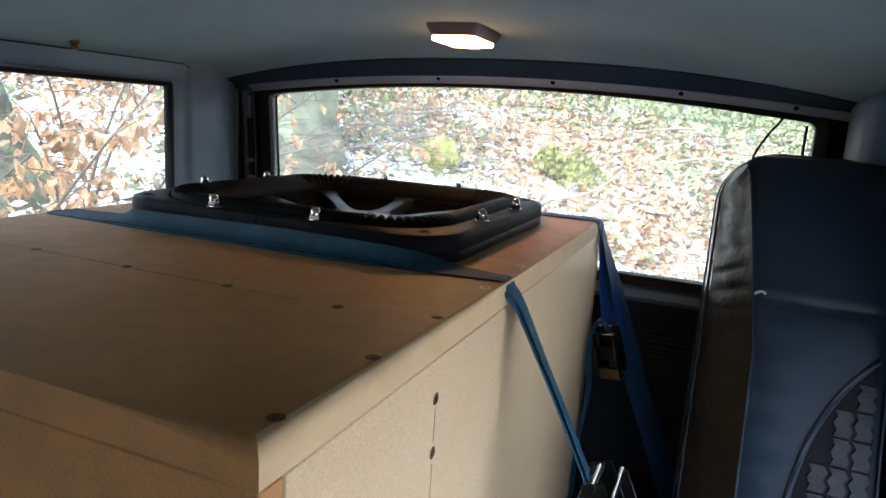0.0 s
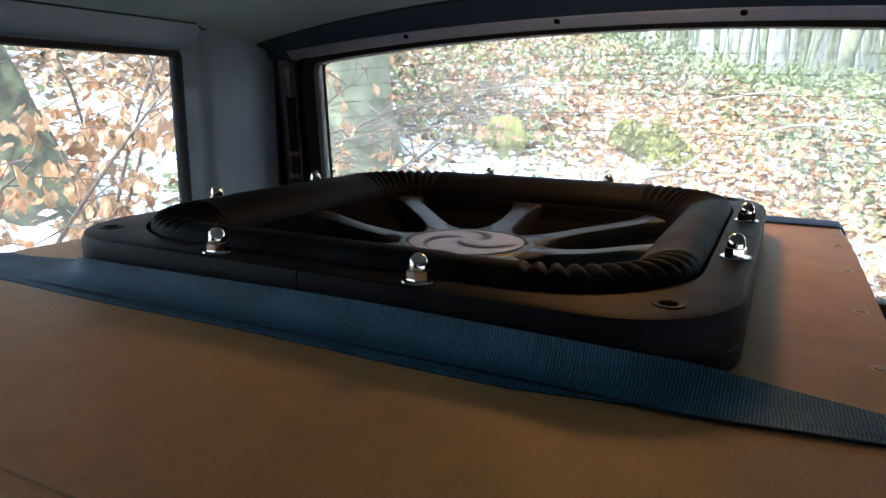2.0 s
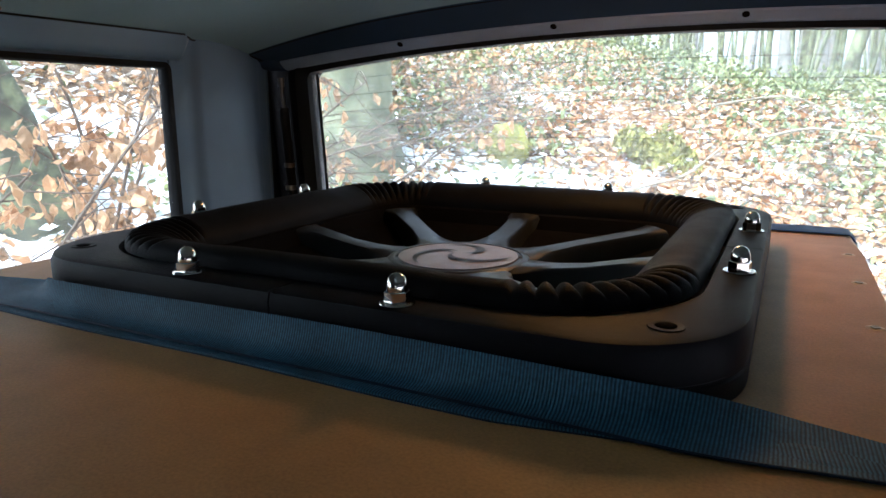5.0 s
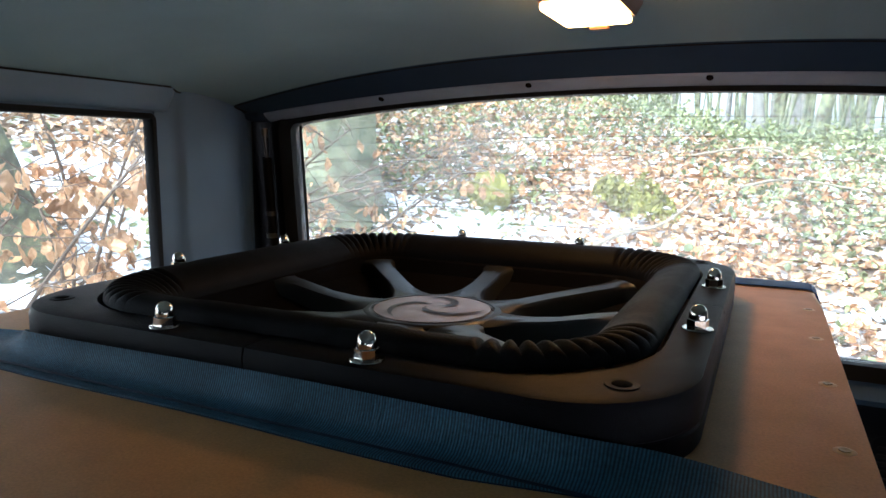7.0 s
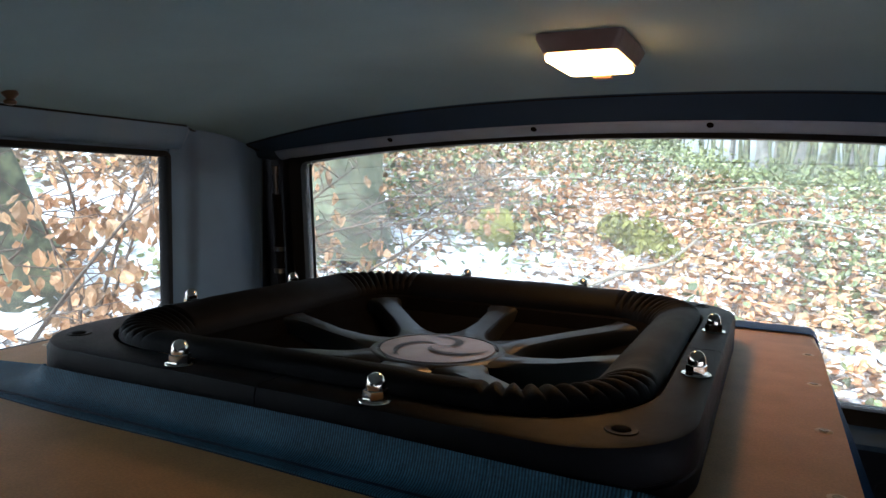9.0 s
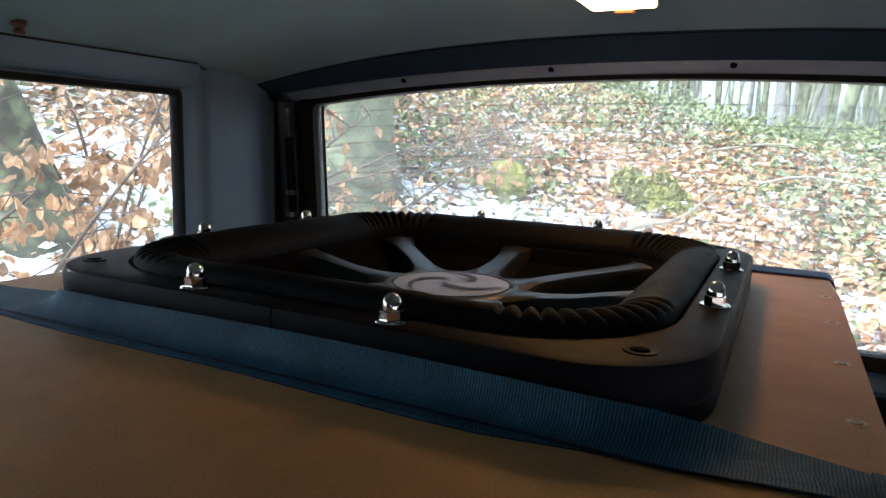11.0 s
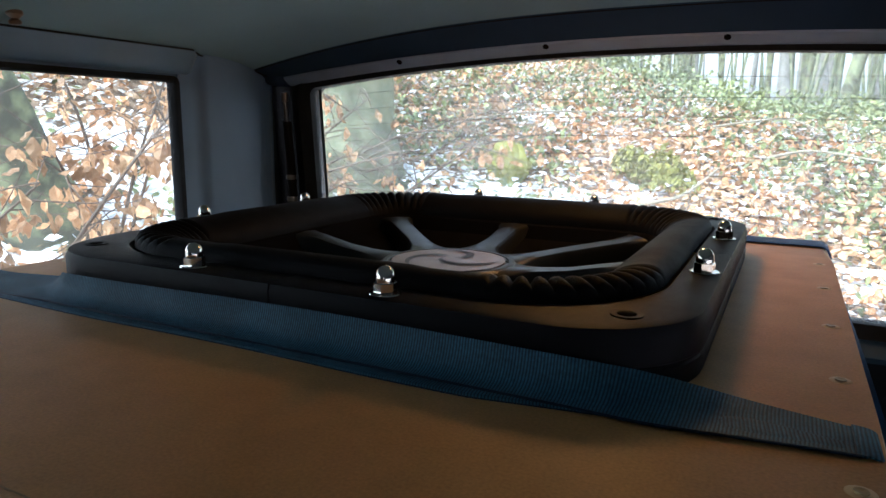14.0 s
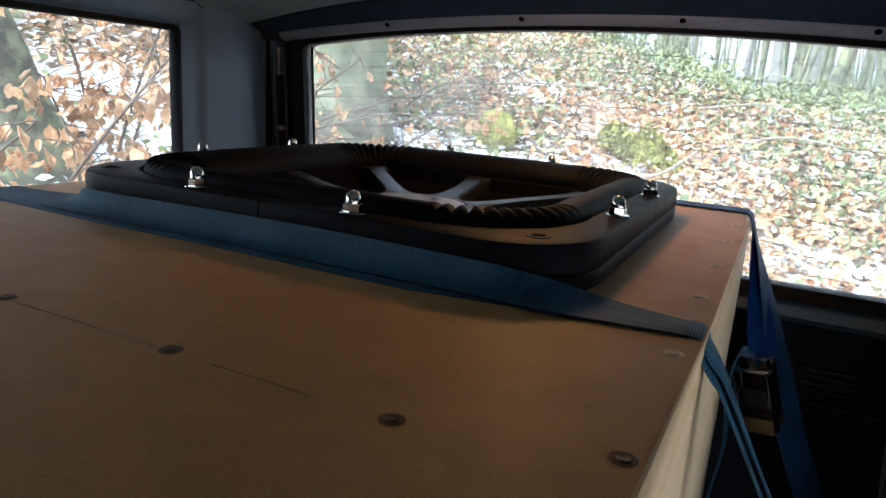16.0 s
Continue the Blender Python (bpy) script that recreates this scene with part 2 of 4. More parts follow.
def ribbon(points, across, width, thick=0.002, cup=0.0):
    """A strap along points; across: its width's direction, one vector or one a point. UV runs along it in metres."""
    bm = bmesh.new()
    uv = bm.loops.layers.uv.new("UVMap")
    pts = [Vector(p) for p in points]
    cs = [-0.5, -0.44, -0.2, 0.2, 0.44, 0.5]
    rows, run = [], 0.0
    for i, p in enumerate(pts):
        d = (pts[min(i + 1, len(pts) - 1)] - pts[max(i - 1, 0)]).normalized()
        w = Vector(across[i] if isinstance(across, list) else across)
        w = (w - w.dot(d) * d).normalized()
        nrm = w.cross(d).normalized()
        run += (p - pts[i - 1]).length if i else 0
        top = [bm.verts.new(p + w * width * c + nrm * (thick * (0.5 if abs(c) < 0.45 else 0.25) - cup * abs(c))) for c in cs]
        low = [bm.verts.new(p + w * width * c - nrm * (thick * (0.5 if abs(c) < 0.45 else 0.25) + cup * abs(c))) for c in cs]
        rows.append((top + low[::-1], run, [c * width for c in cs] + [c * width for c in cs[::-1]]))
    k = len(rows[0][0])
    for (a, ra, ua), (b, rb, ub) in zip(rows, rows[1:]):
        for j in range(k):
            j2 = (j + 1) % k
            f = bm.faces.new((a[j], a[j2], b[j2], b[j]))
            for lp, (u, v) in zip(f.loops, ((ra, ua[j]), (ra, ua[j2]), (rb, ub[j2]), (rb, ub[j]))):
                lp[uv].uv = (u, v)
    bm.faces.new(rows[0][0])
    bm.faces.new(rows[-1][0][::-1])
    return bm


def rounded(h, r, straight=6, arc=16):
    """A square outline of half width h with corner radius r, from the middle of the right side on, anticlockwise, as four equal quarters."""
    out = []
    for q in range(4):
        c, s = math.cos(q * math.pi / 2), math.sin(q * math.pi / 2)
        pts = [(h, (h - r) * k / straight) for k in range(straight)]
        pts += [(h - r + r * math.cos(a), h - r + r * math.sin(a)) for a in (math.pi / 2 * k / arc for k in range(arc + 1))]
        pts += [((h - r) * (1 - k / straight), h) for k in range(1, straight)]
        out += [(x * c - y * s, x * s + y * c) for x, y in pts]
    return out


def slab(axis, lo, hi, us, vs, holes):
    """A wall with openings: lo..hi through it; us, vs: grid lines along it (y or x, and z); holes: cells left open."""
    bm = bmesh.new()
    vert = {}

    def at(i, j, s):
        if (i, j, s) not in vert:
            w, u, v = (lo, hi)[s], us[i], vs[j]
            vert[i, j, s] = bm.verts.new((w, u, v) if axis == "x" else (u, w, v) if axis == "y" else (u, v, w))
        return vert[i, j, s]

    full = {(i, j) for i in range(len(us) - 1) for j in range(len(vs) - 1)} - set(holes)
    for i, j in full:
        for s in (0, 1):
            bm.faces.new([at(i + a, j + b, s) for a, b in ((0, 0), (1, 0), (1, 1), (0, 1))])
        for (ni, nj), (a, b) in (((i - 1, j), ((0, 0), (0, 1))), ((i + 1, j), ((1, 0), (1, 1))),
                                 ((i, j - 1), ((0, 0), (1, 0))), ((i, j + 1), ((0, 1), (1, 1)))):
            if (ni, nj) not in full:
                bm.faces.new([at(i + a[0], j + a[1], 0), at(i + b[0], j + b[1], 0), at(i + b[0], j + b[1], 1), at(i + a[0], j + a[1], 1)])
    return bm


def sweep_ring(outline, profile, place):
    """A closed frame. outline: (u, v) points; profile: (outward, depth) pairs; place(u, v, depth) gives the world point."""
    bm = bmesh.new()
    n = len(outline)
    mid = (sum(p[0] for p in outline) / n, sum(p[1] for p in outline) / n)
    rings = []
    for i, (u, v) in enumerate(outline):
        a, b = outline[i - 1], outline[(i + 1) % n]
        tx, ty = b[0] - a[0], b[1] - a[1]
        k = math.hypot(tx, ty) or 1
        nx, ny = ty / k, -tx / k
        if nx * (u - mid[0]) + ny * (v - mid[1]) < 0:
            nx, ny = -nx, -ny
        rings.append([bm.verts.new(place(u + nx * o, v + ny * o, d)) for o, d in profile])
    m = len(profile)
    for i in range(n):
        a, b = rings[i], rings[(i + 1) % n]
        for j in range(m):
            bm.faces.new((a[j], a[(j + 1) % m], b[(j + 1) % m], b[j]))
    return bm


def round_rect(u0, u1, v0, v1, r, arc=6):
    out = []
    for cu, cv, a0 in ((u1 - r, v1 - r, 0), (u0 + r, v1 - r, 90), (u0 + r, v0 + r, 180), (u1 - r, v0 + r, 270)):
        out += [(cu + r * math.cos(radians(a0 + 90 * k / arc)), cv + r * math.sin(radians(a0 + 90 * k / arc))) for k in range(arc + 1)]
    return out


# ---- the car's cabin ----
CX = 0.087              # the cabin's middle line
WL, WR = -0.56, 0.76    # inner faces of the side trim


def arch(x):
    """How far the roof line falls away from the middle."""
    return -0.1 * (x - 0.1) ** 2


def tail(v):
    """Where the sloping rear window stands at height v."""
    return 0.424 + (1.48 - v) * 0.08


floor = part("floor", block(-0.66, 0.86, -2.2, 0.53, 0.66, 0.7195), CARPET, smooth=False)
tagged(floor, "black carpeted cargo floor of the car", "floor", kind="structure")

# left side: quarter window and front door window
vs = [0.60, 1.205, 1.46, 1.535]
wall = part("wall_left", slab("x", WL - 0.012, WL, [-2.2, -1.15, 0.187, 0.40], vs, [(1, 1)]), PLASTIC, smooth=False)
tagged(wall, "blue-grey plastic side trim with window openings", "car trim", kind="structure")
# unseen opening, placed and sized to light the box's right side
wall = part("wall_right", slab("x", WR, WR + 0.022, [-2.2, -1.25, -0.06, 0.40], [0.60, 0.74, 1.28, 1.535], [(1, 1)]), PLASTIC, smooth=False)
tagged(wall, "blue-grey plastic side trim with an unseen opening added to let in light", "car trim", kind="structure")
# unseen wall; its small opening is set by how much front light enters
wall = part("wall_front", slab("y", -2.27, -2.2, [-0.66, 0.45, 0.75, 0.86], [0.60, 1.25, 1.49, 1.6], [(1, 1)]), TRIM_D, smooth=False)
tagged(wall, "dark plain unseen front wall of the cabin with an opening sized for light", "car trim", kind="structure")
roof = part("roof", block(-0.68, 0.88, -2.27, 0.43, 1.605, 1.63), BODYWORK, smooth=False)
tagged(roof, "dark painted steel roof of the car", "roof", kind="structure")


def side_window(name, x0, x1, y0, y1, z0, z1, inner, material):
    """A pane in its rubber seal in a side wall."""
    w = thing(name, ((x0 + x1) / 2, (y0 + y1) / 2, z0), "side window pane in a black rubber seal", "window", kind="structure")
    inv = Matrix.Translation(-w.location)
    ol = round_rect(y0, y1, z0, z1, 0.006)
    s = 1 if inner > (x0 + x1) / 2 else -1
    prof = [(0.005, 0.0), (-0.002, 0.0), (-0.004, 0.003), (-0.004, 0.018), (0.005, 0.018)]
    bm = sweep_ring(ol, prof, lambda u, v, d: Vector((inner + s * 0.004 - s * d, u, v)))
    bm.transform(inv)
    part("rubber_seal", bm, RUBBER, w)
    bm = block(inner - s * 0.0115, inner - s * 0.0085, y0 - 0.003, y1 + 0.003, z0 - 0.003, z1 + 0.003)
    bm.transform(inv)
    pane = part("pane", bm, material, w, smooth=False)
    pane.visible_shadow = False
    return w


side_window("window_1", WL - 0.07, WL, -1.15, 0.187, 1.205, 1.46, WL, SIDE_GLASS)

# left pillar cover: a raised panel beside the quarter window, and the rail above it
PLAN = [(0.1885, -0.006), (0.190, 0.0022), (0.196, 0.0032), (0.214, 0.0036), (0.224, 0.0042), (0.230, 0.0062), (0.236, 0.0088), (0.244, 0.0100),
        (0.30, 0.0108), (0.350, 0.0104), (0.362, 0.0092), (0.369, 0.0068), (0.375, 0.0046), (0.386, 0.0036), (0.394, 0.0014), (0.398, -0.004), (0.398, -0.012), (0.1885, -0.012)]
bm = bmesh.new()
rows = []
for z in [1.0, 1.2, 1.4, 1.44, 1.462, 1.476, 1.488, 1.499, 1.508, 1.513]:
    lift = 0.010 * max(0.0, (z - 1.455) / 0.058) ** 2
    rows.append([bm.verts.new((WL + d + (lift if d > 0 else 0), y, z)) for y, d in PLAN])
for p, q in zip(rows, rows[1:]):
    for j in range(len(PLAN)):
        bm.faces.new((p[j], p[(j + 1) % len(PLAN)], q[(j + 1) % len(PLAN)], q[j]))
bm.faces.new(rows[0])
bm.faces.new(rows[-1][::-1])
trim = part("trim_pillar_left", bm, PLASTIC, angle=70)
tagged(trim, "smooth blue-grey plastic rear pillar cover", "car trim", kind="structure")
bm = bmesh.new()
prof = [(WL - 0.01, 1.468), (WL + 0.004, 1.468), (WL + 0.010, 1.472), (WL + 0.014, 1.480), (WL + 0.026, 1.503), (WL + 0.024, 1.507), (WL - 0.01, 1.507)]
ends = [[bm.verts.new((x, y, z)) for x, z in prof] for y in (-2.19, 0.206)]
ends.append([bm.verts.new((x - 0.012 if 0 < i < 6 else x, 0.222, z)) for i, (x, z) in enumerate(prof)])
for a, b in zip(ends, ends[1:]):
    for i in range(len(prof)):
        bm.faces.new((a[i], a[(i + 1) % len(prof)], b[(i + 1) % len(prof)], b[i]))
bm.faces.new(ends[0])
bm.faces.new(ends[-1][::-1])
trim = part("trim_rail_left", bm, PLASTIC)
tagged(trim, "grey plastic roof rail trim above the side window", "car trim", kind="structure")
bm = block(0.690, WR + 0.002, 0.22, 0.395, 1.0, 1.505, 0.025, 4)
tagged(part("trim_pillar_right", bm, PLASTIC), "grey plastic rear pillar cover", "car trim", kind="structure")
bm = block(WR - 0.024, WR + 0.002, -2.19, 0.395, 1.464, 1.520, 0.010, 3)
tagged(part("trim_rail_right", bm, PLASTIC), "grey plastic roof rail trim above the side window", "car trim", kind="structure")

# headliner: a cloth sheet that curves down to the rails and to the tailgate
bm = bmesh.new()
NX, NY = 40, 120


def ceiling_z(x, y):
    d = abs(x - CX) / 0.66
    z = 1.577 - 0.085 * d ** 2.6
    if y > 0.17:
        k = min(1, (y - 0.17) / 0.215)
        k = k ** 3
        z = z * (1 - k) + (1.5140 + arch(x)) * k
    return z


grid = [[bm.verts.new((WL + 0.004 + (WR - WL - 0.008) * i / NX, -2.19 + 2.575 * j / NY,
                       ceiling_z(WL + 0.004 + (WR - WL - 0.008) * i / NX, -2.19 + 2.575 * j / NY))) for j in range(NY + 1)] for i in range(NX + 1)]
for i in range(NX):
    for j in range(NY):
        bm.faces.new((grid[i][j], grid[i][j + 1], grid[i + 1][j + 1], grid[i + 1][j]))
res = bmesh.ops.extrude_face_region(bm, geom=bm.faces[:])
for v in res["geom"]:
    if isinstance(v, bmesh.types.BMVert):
        v.co.z += 0.012
# rear strip painted darker for shade where the cloth turns down
for f in bm.faces:
    f.material_index = 1 if f.calc_center_median().y > 0.345 else 0
tagged(part("ceiling", bm, [HEADLINER, NAVY]), "grey-green cloth headliner", "ceiling", kind="structure")

# dark seams where the headliner meets the rail, the pillar and its own rear strip
line = [(WL + 0.0262, -2.18 + 0.12 * i) for i in range(20)] + [(WL + 0.0262, 0.200), (WL + 0.012, 0.226), (WL + 0.0105, 0.26), (WL + 0.0105, 0.30), (WL + 0.0115, 0.345), (WL + 0.015, 0.372)]
seam = part("trim_seam", tube([(x, y, ceiling_z(x, y) - 0.0008) for x, y in line], 0.0016, 8), RUBBER)
tagged(seam, "thin dark seam between headliner and side trim", "car trim", kind="structure")
line = [(WL + 0.012 + (WR - WL - 0.03) * i / 40, 0.3455) for i in range(41)]
seam = part("trim_seam", tube([(x, y, ceiling_z(x, y) - 0.0002) for x, y in line], 0.0011, 8), RUBBER)
tagged(seam, "thin dark seam across the end of the headliner", "car trim", kind="structure")

# rear header: a plastic lip under the headliner's end, with screws
bm = bmesh.new()
prof = [(0.3855, 1.520), (0.387, 1.5115), (0.398, 1.5025), (0.406, 1.500), (0.445, 1.503), (0.445, 1.520)]
rows = []
for i in range(41):
    x = WL + 0.040 + (WR - WL - 0.042) * i / 40
    rows.append([bm.verts.new((x, y, z + arch(x))) for y, z in prof])
for a, b in zip(rows, rows[1:]):
    for j in range(len(prof)):
        bm.faces.new((a[j], a[(j + 1) % len(prof)], b[(j + 1) % len(prof)], b[j]))
bm.faces.new(rows[0])
bm.faces.new(rows[-1][::-1])
header = part("trim_header", bm, PLASTIC_L)
tagged(header, "grey plastic lip above the rear window with screws", "car trim", kind="structure")
bm = block(WL - 0.001, WL + 0.0395, 0.376, 0.440, 1.462, 1.524, 0.012, 4)
tagged(part("trim_corner", bm, NAVY), "dark blue rounded corner where pillar and headliner meet", "car trim", kind="structure")
for x in (-0.287, -0.046, 0.192, 0.426, 0.612):
    s = part("screw", lathe([(0.0045, 0), (0.0045, 0.0012), (0.003, 0.002)], 12), HOLE, header)
    s.matrix_local = Matrix.Translation((x, 0.3895, 1.5085 + arch(x))) @ Matrix.Rotation(radians(140), 4, "X")
bm = block(WL - 0.07, WR + 0.07, 0.43, 0.46, 1.515, 1.60)
tagged(part("wall_header", bm, BODYWORK, smooth=False), "painted steel edge above the tailgate", "car body", kind="structure")

# tailgate: sloping window in a black frame, and the lined panel below it
GL, GR, GB = -0.492, 0.656, 1.142


def glass_outline(grow=0.0):
    pts, r = [], 0.022
    for cu, cv, a0 in ((GR - r, 1.467, 0), (GL + r, 1.465, 90), (GL + r, GB + r, 180), (GR - r, GB + r, 270)):
        top = a0 < 180
        pts += [(cu + r * math.cos(radians(a0 + 15 * k)), cv - (r if top else 0) + r * math.sin(radians(a0 + 15 * k))) for k in range(7)]
        if a0 == 0:
            for k in range(1, 20):
                x = GR - r + (GL - GR + 2 * r) * k / 20
                pts.append((x, 1.466 + 0.034 * (1 - ((x - 0.085) / 0.55) ** 2)))
    return pts


tailgate = thing("tailgate", (CX, 0.46, 0.72), "tailgate with heated rear window and dark lined inner panel", "tailgate", kind="structure")
inv = Matrix.Translation(-tailgate.location)
bm = sweep_ring(glass_outline(), [(-0.006, -0.012), (0.012, -0.022), (0.030, -0.016), (0.045, 0.0), (0.09, 0.0), (0.09, 0.03), (-0.006, 0.02)],
                lambda u, v, d: Vector((u, tail(v) + d, max(v, GB - 0.012))))
bm.transform(inv)
part("window_frame", bm, RUBBER, tailgate)
bm = bmesh.new()
a = [bm.verts.new((u, tail(v), v)) for u, v in glass_outline()]
b = [bm.verts.new((u, tail(v) + 0.004, v)) for u, v in glass_outline()]
bm.faces.new(a)
bm.faces.new(b[::-1])
for i in range(len(a)):
    bm.faces.new((a[i], a[(i + 1) % len(a)], b[(i + 1) % len(b)], b[i]))
bm.transform(inv)
pane = part("pane", bm, GLASS, tailgate, smooth=False)
pane.visible_shadow = False
for k in range(13):
    z = 1.462 - k * 0.0262
    pts = [(x, tail(z + arch(x) * 0.6) - 0.0012, z + arch(x) * 0.6) for x in (GL + 0.02 + (GR - GL - 0.04) * i / 16 for i in range(17))]
    bm = tube(pts, 0.00036, 4)
    bm.transform(inv)
    part("heating_wire", bm, WIRE, pane)
for x in (GL + 0.02, GR - 0.02):
    bm = tube([(x, tail(v) - 0.0014, v) for v in (1.455, 1.3, 1.12)], 0.0026, 6)
    bm.transform(inv)
    part("busbar", bm, RUBBER, pane)
# lined panel, ledge and ribbed vent
bm = bmesh.new()
prof = [(0.452, 1.136), (0.447, 1.134), (0.428, 1.116), (0.425, 1.108), (0.432, 1.099), (0.460, 1.094), (0.468, 1.08), (0.472, 0.72), (0.52, 0.72), (0.52, 1.130)]
rows = [[bm.verts.new((x, y, z)) for y, z in prof] for x in (WL - 0.06, WR + 0.06)]
for j in range(len(prof)):
    bm.faces.new((rows[0][j], rows[0][(j + 1) % len(prof)], rows[1][(j + 1) % len(prof)], rows[1][j]))
bm.faces.new(rows[0])
bm.faces.new(rows[1][::-1])
for f in bm.faces:
    f.material_index = 1 if f.calc_center_median().z < 1.09 else 0
bm.transform(inv)
part("inner_panel", bm, [PLASTIC, TRIM_D], tailgate)
bm = sweep_ring(round_rect(0.417, 0.545, 0.940, 1.046, 0.010), [(0, 0), (0.004, -0.004), (0.009, 0.0)], lambda u, v, d: Vector((u, 0.471 + d, v)))
bm.transform(inv)
vent = part("vent_frame", bm, TRIM_D, tailgate)
for k in range(9):
    bm = block(0.420, 0.542, 0.464, 0.473, 0.944 + k * 0.0108, 0.949 + k * 0.0108, 0.0015, 1)
    bm.transform(inv)
    part("slat", bm, TRIM_D, vent)
for x0, x1, nm in ((-0.63, GL - 0.09, "wall_back_left"), (GR + 0.09, 0.83, "wall_back_right")):
    bm = block(x0, x1, 0.40, 0.46, 0.60, 1.515)
    tagged(part(nm, bm, TRIM_D, smooth=False), "dark inner edge of the body beside the tailgate", "car body", kind="structure")


def gas_strut(x):
    st = thing("gas_strut", (x, 0.405, 1.2), "black gas strut with bright rod beside the tailgate window", "gas strut")
    for nm, a, b, r, mt in (("rod", (0, 0, 0.24), (0, 0.004, 0.20), 0.0035, STEEL), ("cylinder", (0, 0.004, 0.20), (0, 0.03, -0.12), 0.008, RUBBER),
                            ("ball_joint", (0, 0, 0.235), (0, 0, 0.25), 0.006, STEEL)):
        part(nm, tube([a, b], r, 10), mt, st)
    for z in (0.10, 0.06):
        part("clip", lathe([(0.0095, -0.004), (0.0095, 0.004)], 12), STEEL, st).location = (0, 0.012, z)
    return st


gas_strut(-0.535)

# ---- dome lamp ----
lamp = thing("dome_lamp", (0.0875, 0.184, ceiling_z(0.0875, 0.184) - 0.0015), "lit rectangular dome lamp with warm white lens", "ceiling lamp")
bm = bmesh.new()
b0 = round_rect(-0.042, 0.042, -0.066, 0.060, 0.006, 3)
b1 = round_rect(-0.036, 0.036, -0.061, 0.055, 0.008, 3)
lo = [bm.verts.new((u, v, 0.004)) for u, v in b0]
md = [bm.verts.new((u, v, -0.003)) for u, v in b0]
hi = [bm.verts.new((u, v, -0.016)) for u, v in b1]
for a, b in ((lo, md), (md, hi)):
    for i in range(len(a)):
        bm.faces.new((a[i], a[(i + 1) % len(a)], b[(i + 1) % len(b)], b[i]))
bm.faces.new(lo)
bm.faces.new(hi[::-1])
part("housing", bm, LAMP_BODY, lamp)
bm = block(-0.034, 0.034, -0.058, 0.043, -0.024, -0.0155, 0.0035, 3)
part("lens", bm, LENS, lamp, "glowing warm white lens")
bm = block(-0.034, 0.034, 0.0435, 0.051, -0.023, -0.0155, 0.002, 2)
part("switch_strip", bm, PLASTIC_L, lamp)
bm = block(-0.010, 0.010, 0.0445, 0.054, -0.027, -0.0225, 0.0015, 2)
part("switch", bm, BROWN, lamp, "amber-brown switch")
lamp.scale = (1.06, 1.0, 1.06)

hook = thing("coat_hook", (-0.50, -0.08, ceiling_z(-0.50, -0.08)), "small dark brown knob on the headliner", "coat hook")
part("knob", lathe([(0.008, 0.004), (0.009, -0.002), (0.006, -0.005), (0.004, -0.007), (0.007, -0.010), (0.006, -0.013), (0.002, -0.014)], 16), BROWN, hook)
cable = part("antenna_cable", tube(bend([(0.604, 0.416, 1.478), (0.590, 0.414, 1.455), (0.575, 0.415, 1.432), (0.558, 0.418, 1.39), (0.55, 0.42, 1.30), (0.55, 0.43, 1.14)]), 0.0022, 6), RUBBER)
tagged(cable, "thin black cable hanging in front of the rear window", "cable")

# ---- subwoofer box ----
BX0, BX1, BY0, BY1, BT = -0.345, 0.323, -0.650, 0.335, 1.265
box = thing("subwoofer_box", (0, 0, 0.72), "large unpainted fibreboard subwoofer box with rounded edges", "subwoofer box")
inv = Matrix.Translation(-box.location)


def boxpart(name, bm, material, parent=None, label="", **kw):
    bm.transform(inv)
    return part(name, bm, material, parent or box, label, **kw)


bm = slab("z", BT - 0.025, BT, [BX0, -0.20, 0.20, BX1], [BY0, -0.20, 0.20, BY1], [(1, 1)])
edge = lambda v: (v.co.x < BX0 + 1e-4) + (v.co.x > BX1 - 1e-4) + (v.co.y < BY0 + 1e-4) + (v.co.y > BY1 - 1e-4)
hot = []
for e in bm.edges:
    a, b = e.verts
    if a.co.z > BT - 0.001 and b.co.z > BT - 0.001 and edge(a) and edge(b):
        same = any(abs(a.co[k] - v) < 1e-4 and abs(b.co[k] - v) < 1e-4 for k, v in ((0, BX0), (0, BX1), (1, BY0), (1, BY1)))
        if same:
            hot.append(e)
bmesh.ops.bevel(bm, geom=hot, offset=0.014, segments=6, affect="EDGES", profile=0.5)
bm.normal_update()
# long edges take the paler EDGE, side light put into colour
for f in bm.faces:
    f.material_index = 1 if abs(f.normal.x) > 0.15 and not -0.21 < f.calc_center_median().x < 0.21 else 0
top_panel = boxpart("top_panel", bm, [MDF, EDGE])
# side panels painted paler than front and back, as if lit from the side
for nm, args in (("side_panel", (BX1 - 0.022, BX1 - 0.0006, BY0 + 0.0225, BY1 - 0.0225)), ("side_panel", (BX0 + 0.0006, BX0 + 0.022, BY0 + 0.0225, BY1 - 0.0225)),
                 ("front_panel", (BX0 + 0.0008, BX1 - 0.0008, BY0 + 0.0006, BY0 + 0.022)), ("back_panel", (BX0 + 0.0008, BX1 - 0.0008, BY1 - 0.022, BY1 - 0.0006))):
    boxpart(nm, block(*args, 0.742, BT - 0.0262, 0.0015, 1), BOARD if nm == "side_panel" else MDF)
boxpart("base_panel", block(BX0, BX1, BY0, BY1, 0.72, 0.7415, 0.001, 1), MDF)


def wood_screw(x, y, z, turn, sunk):
    """A countersunk screw: a bright head in a dark-rimmed hole."""
    m = inv @ Matrix.Translation((x, y, z)) @ turn
    ring = part("screw_hole", lathe([(0.0056, 0.0001), (0.0050, 0.0004), (0.0036, 0.0003)], 14), BURNT if sunk else EDGE, box)
    ring.matrix_local = m
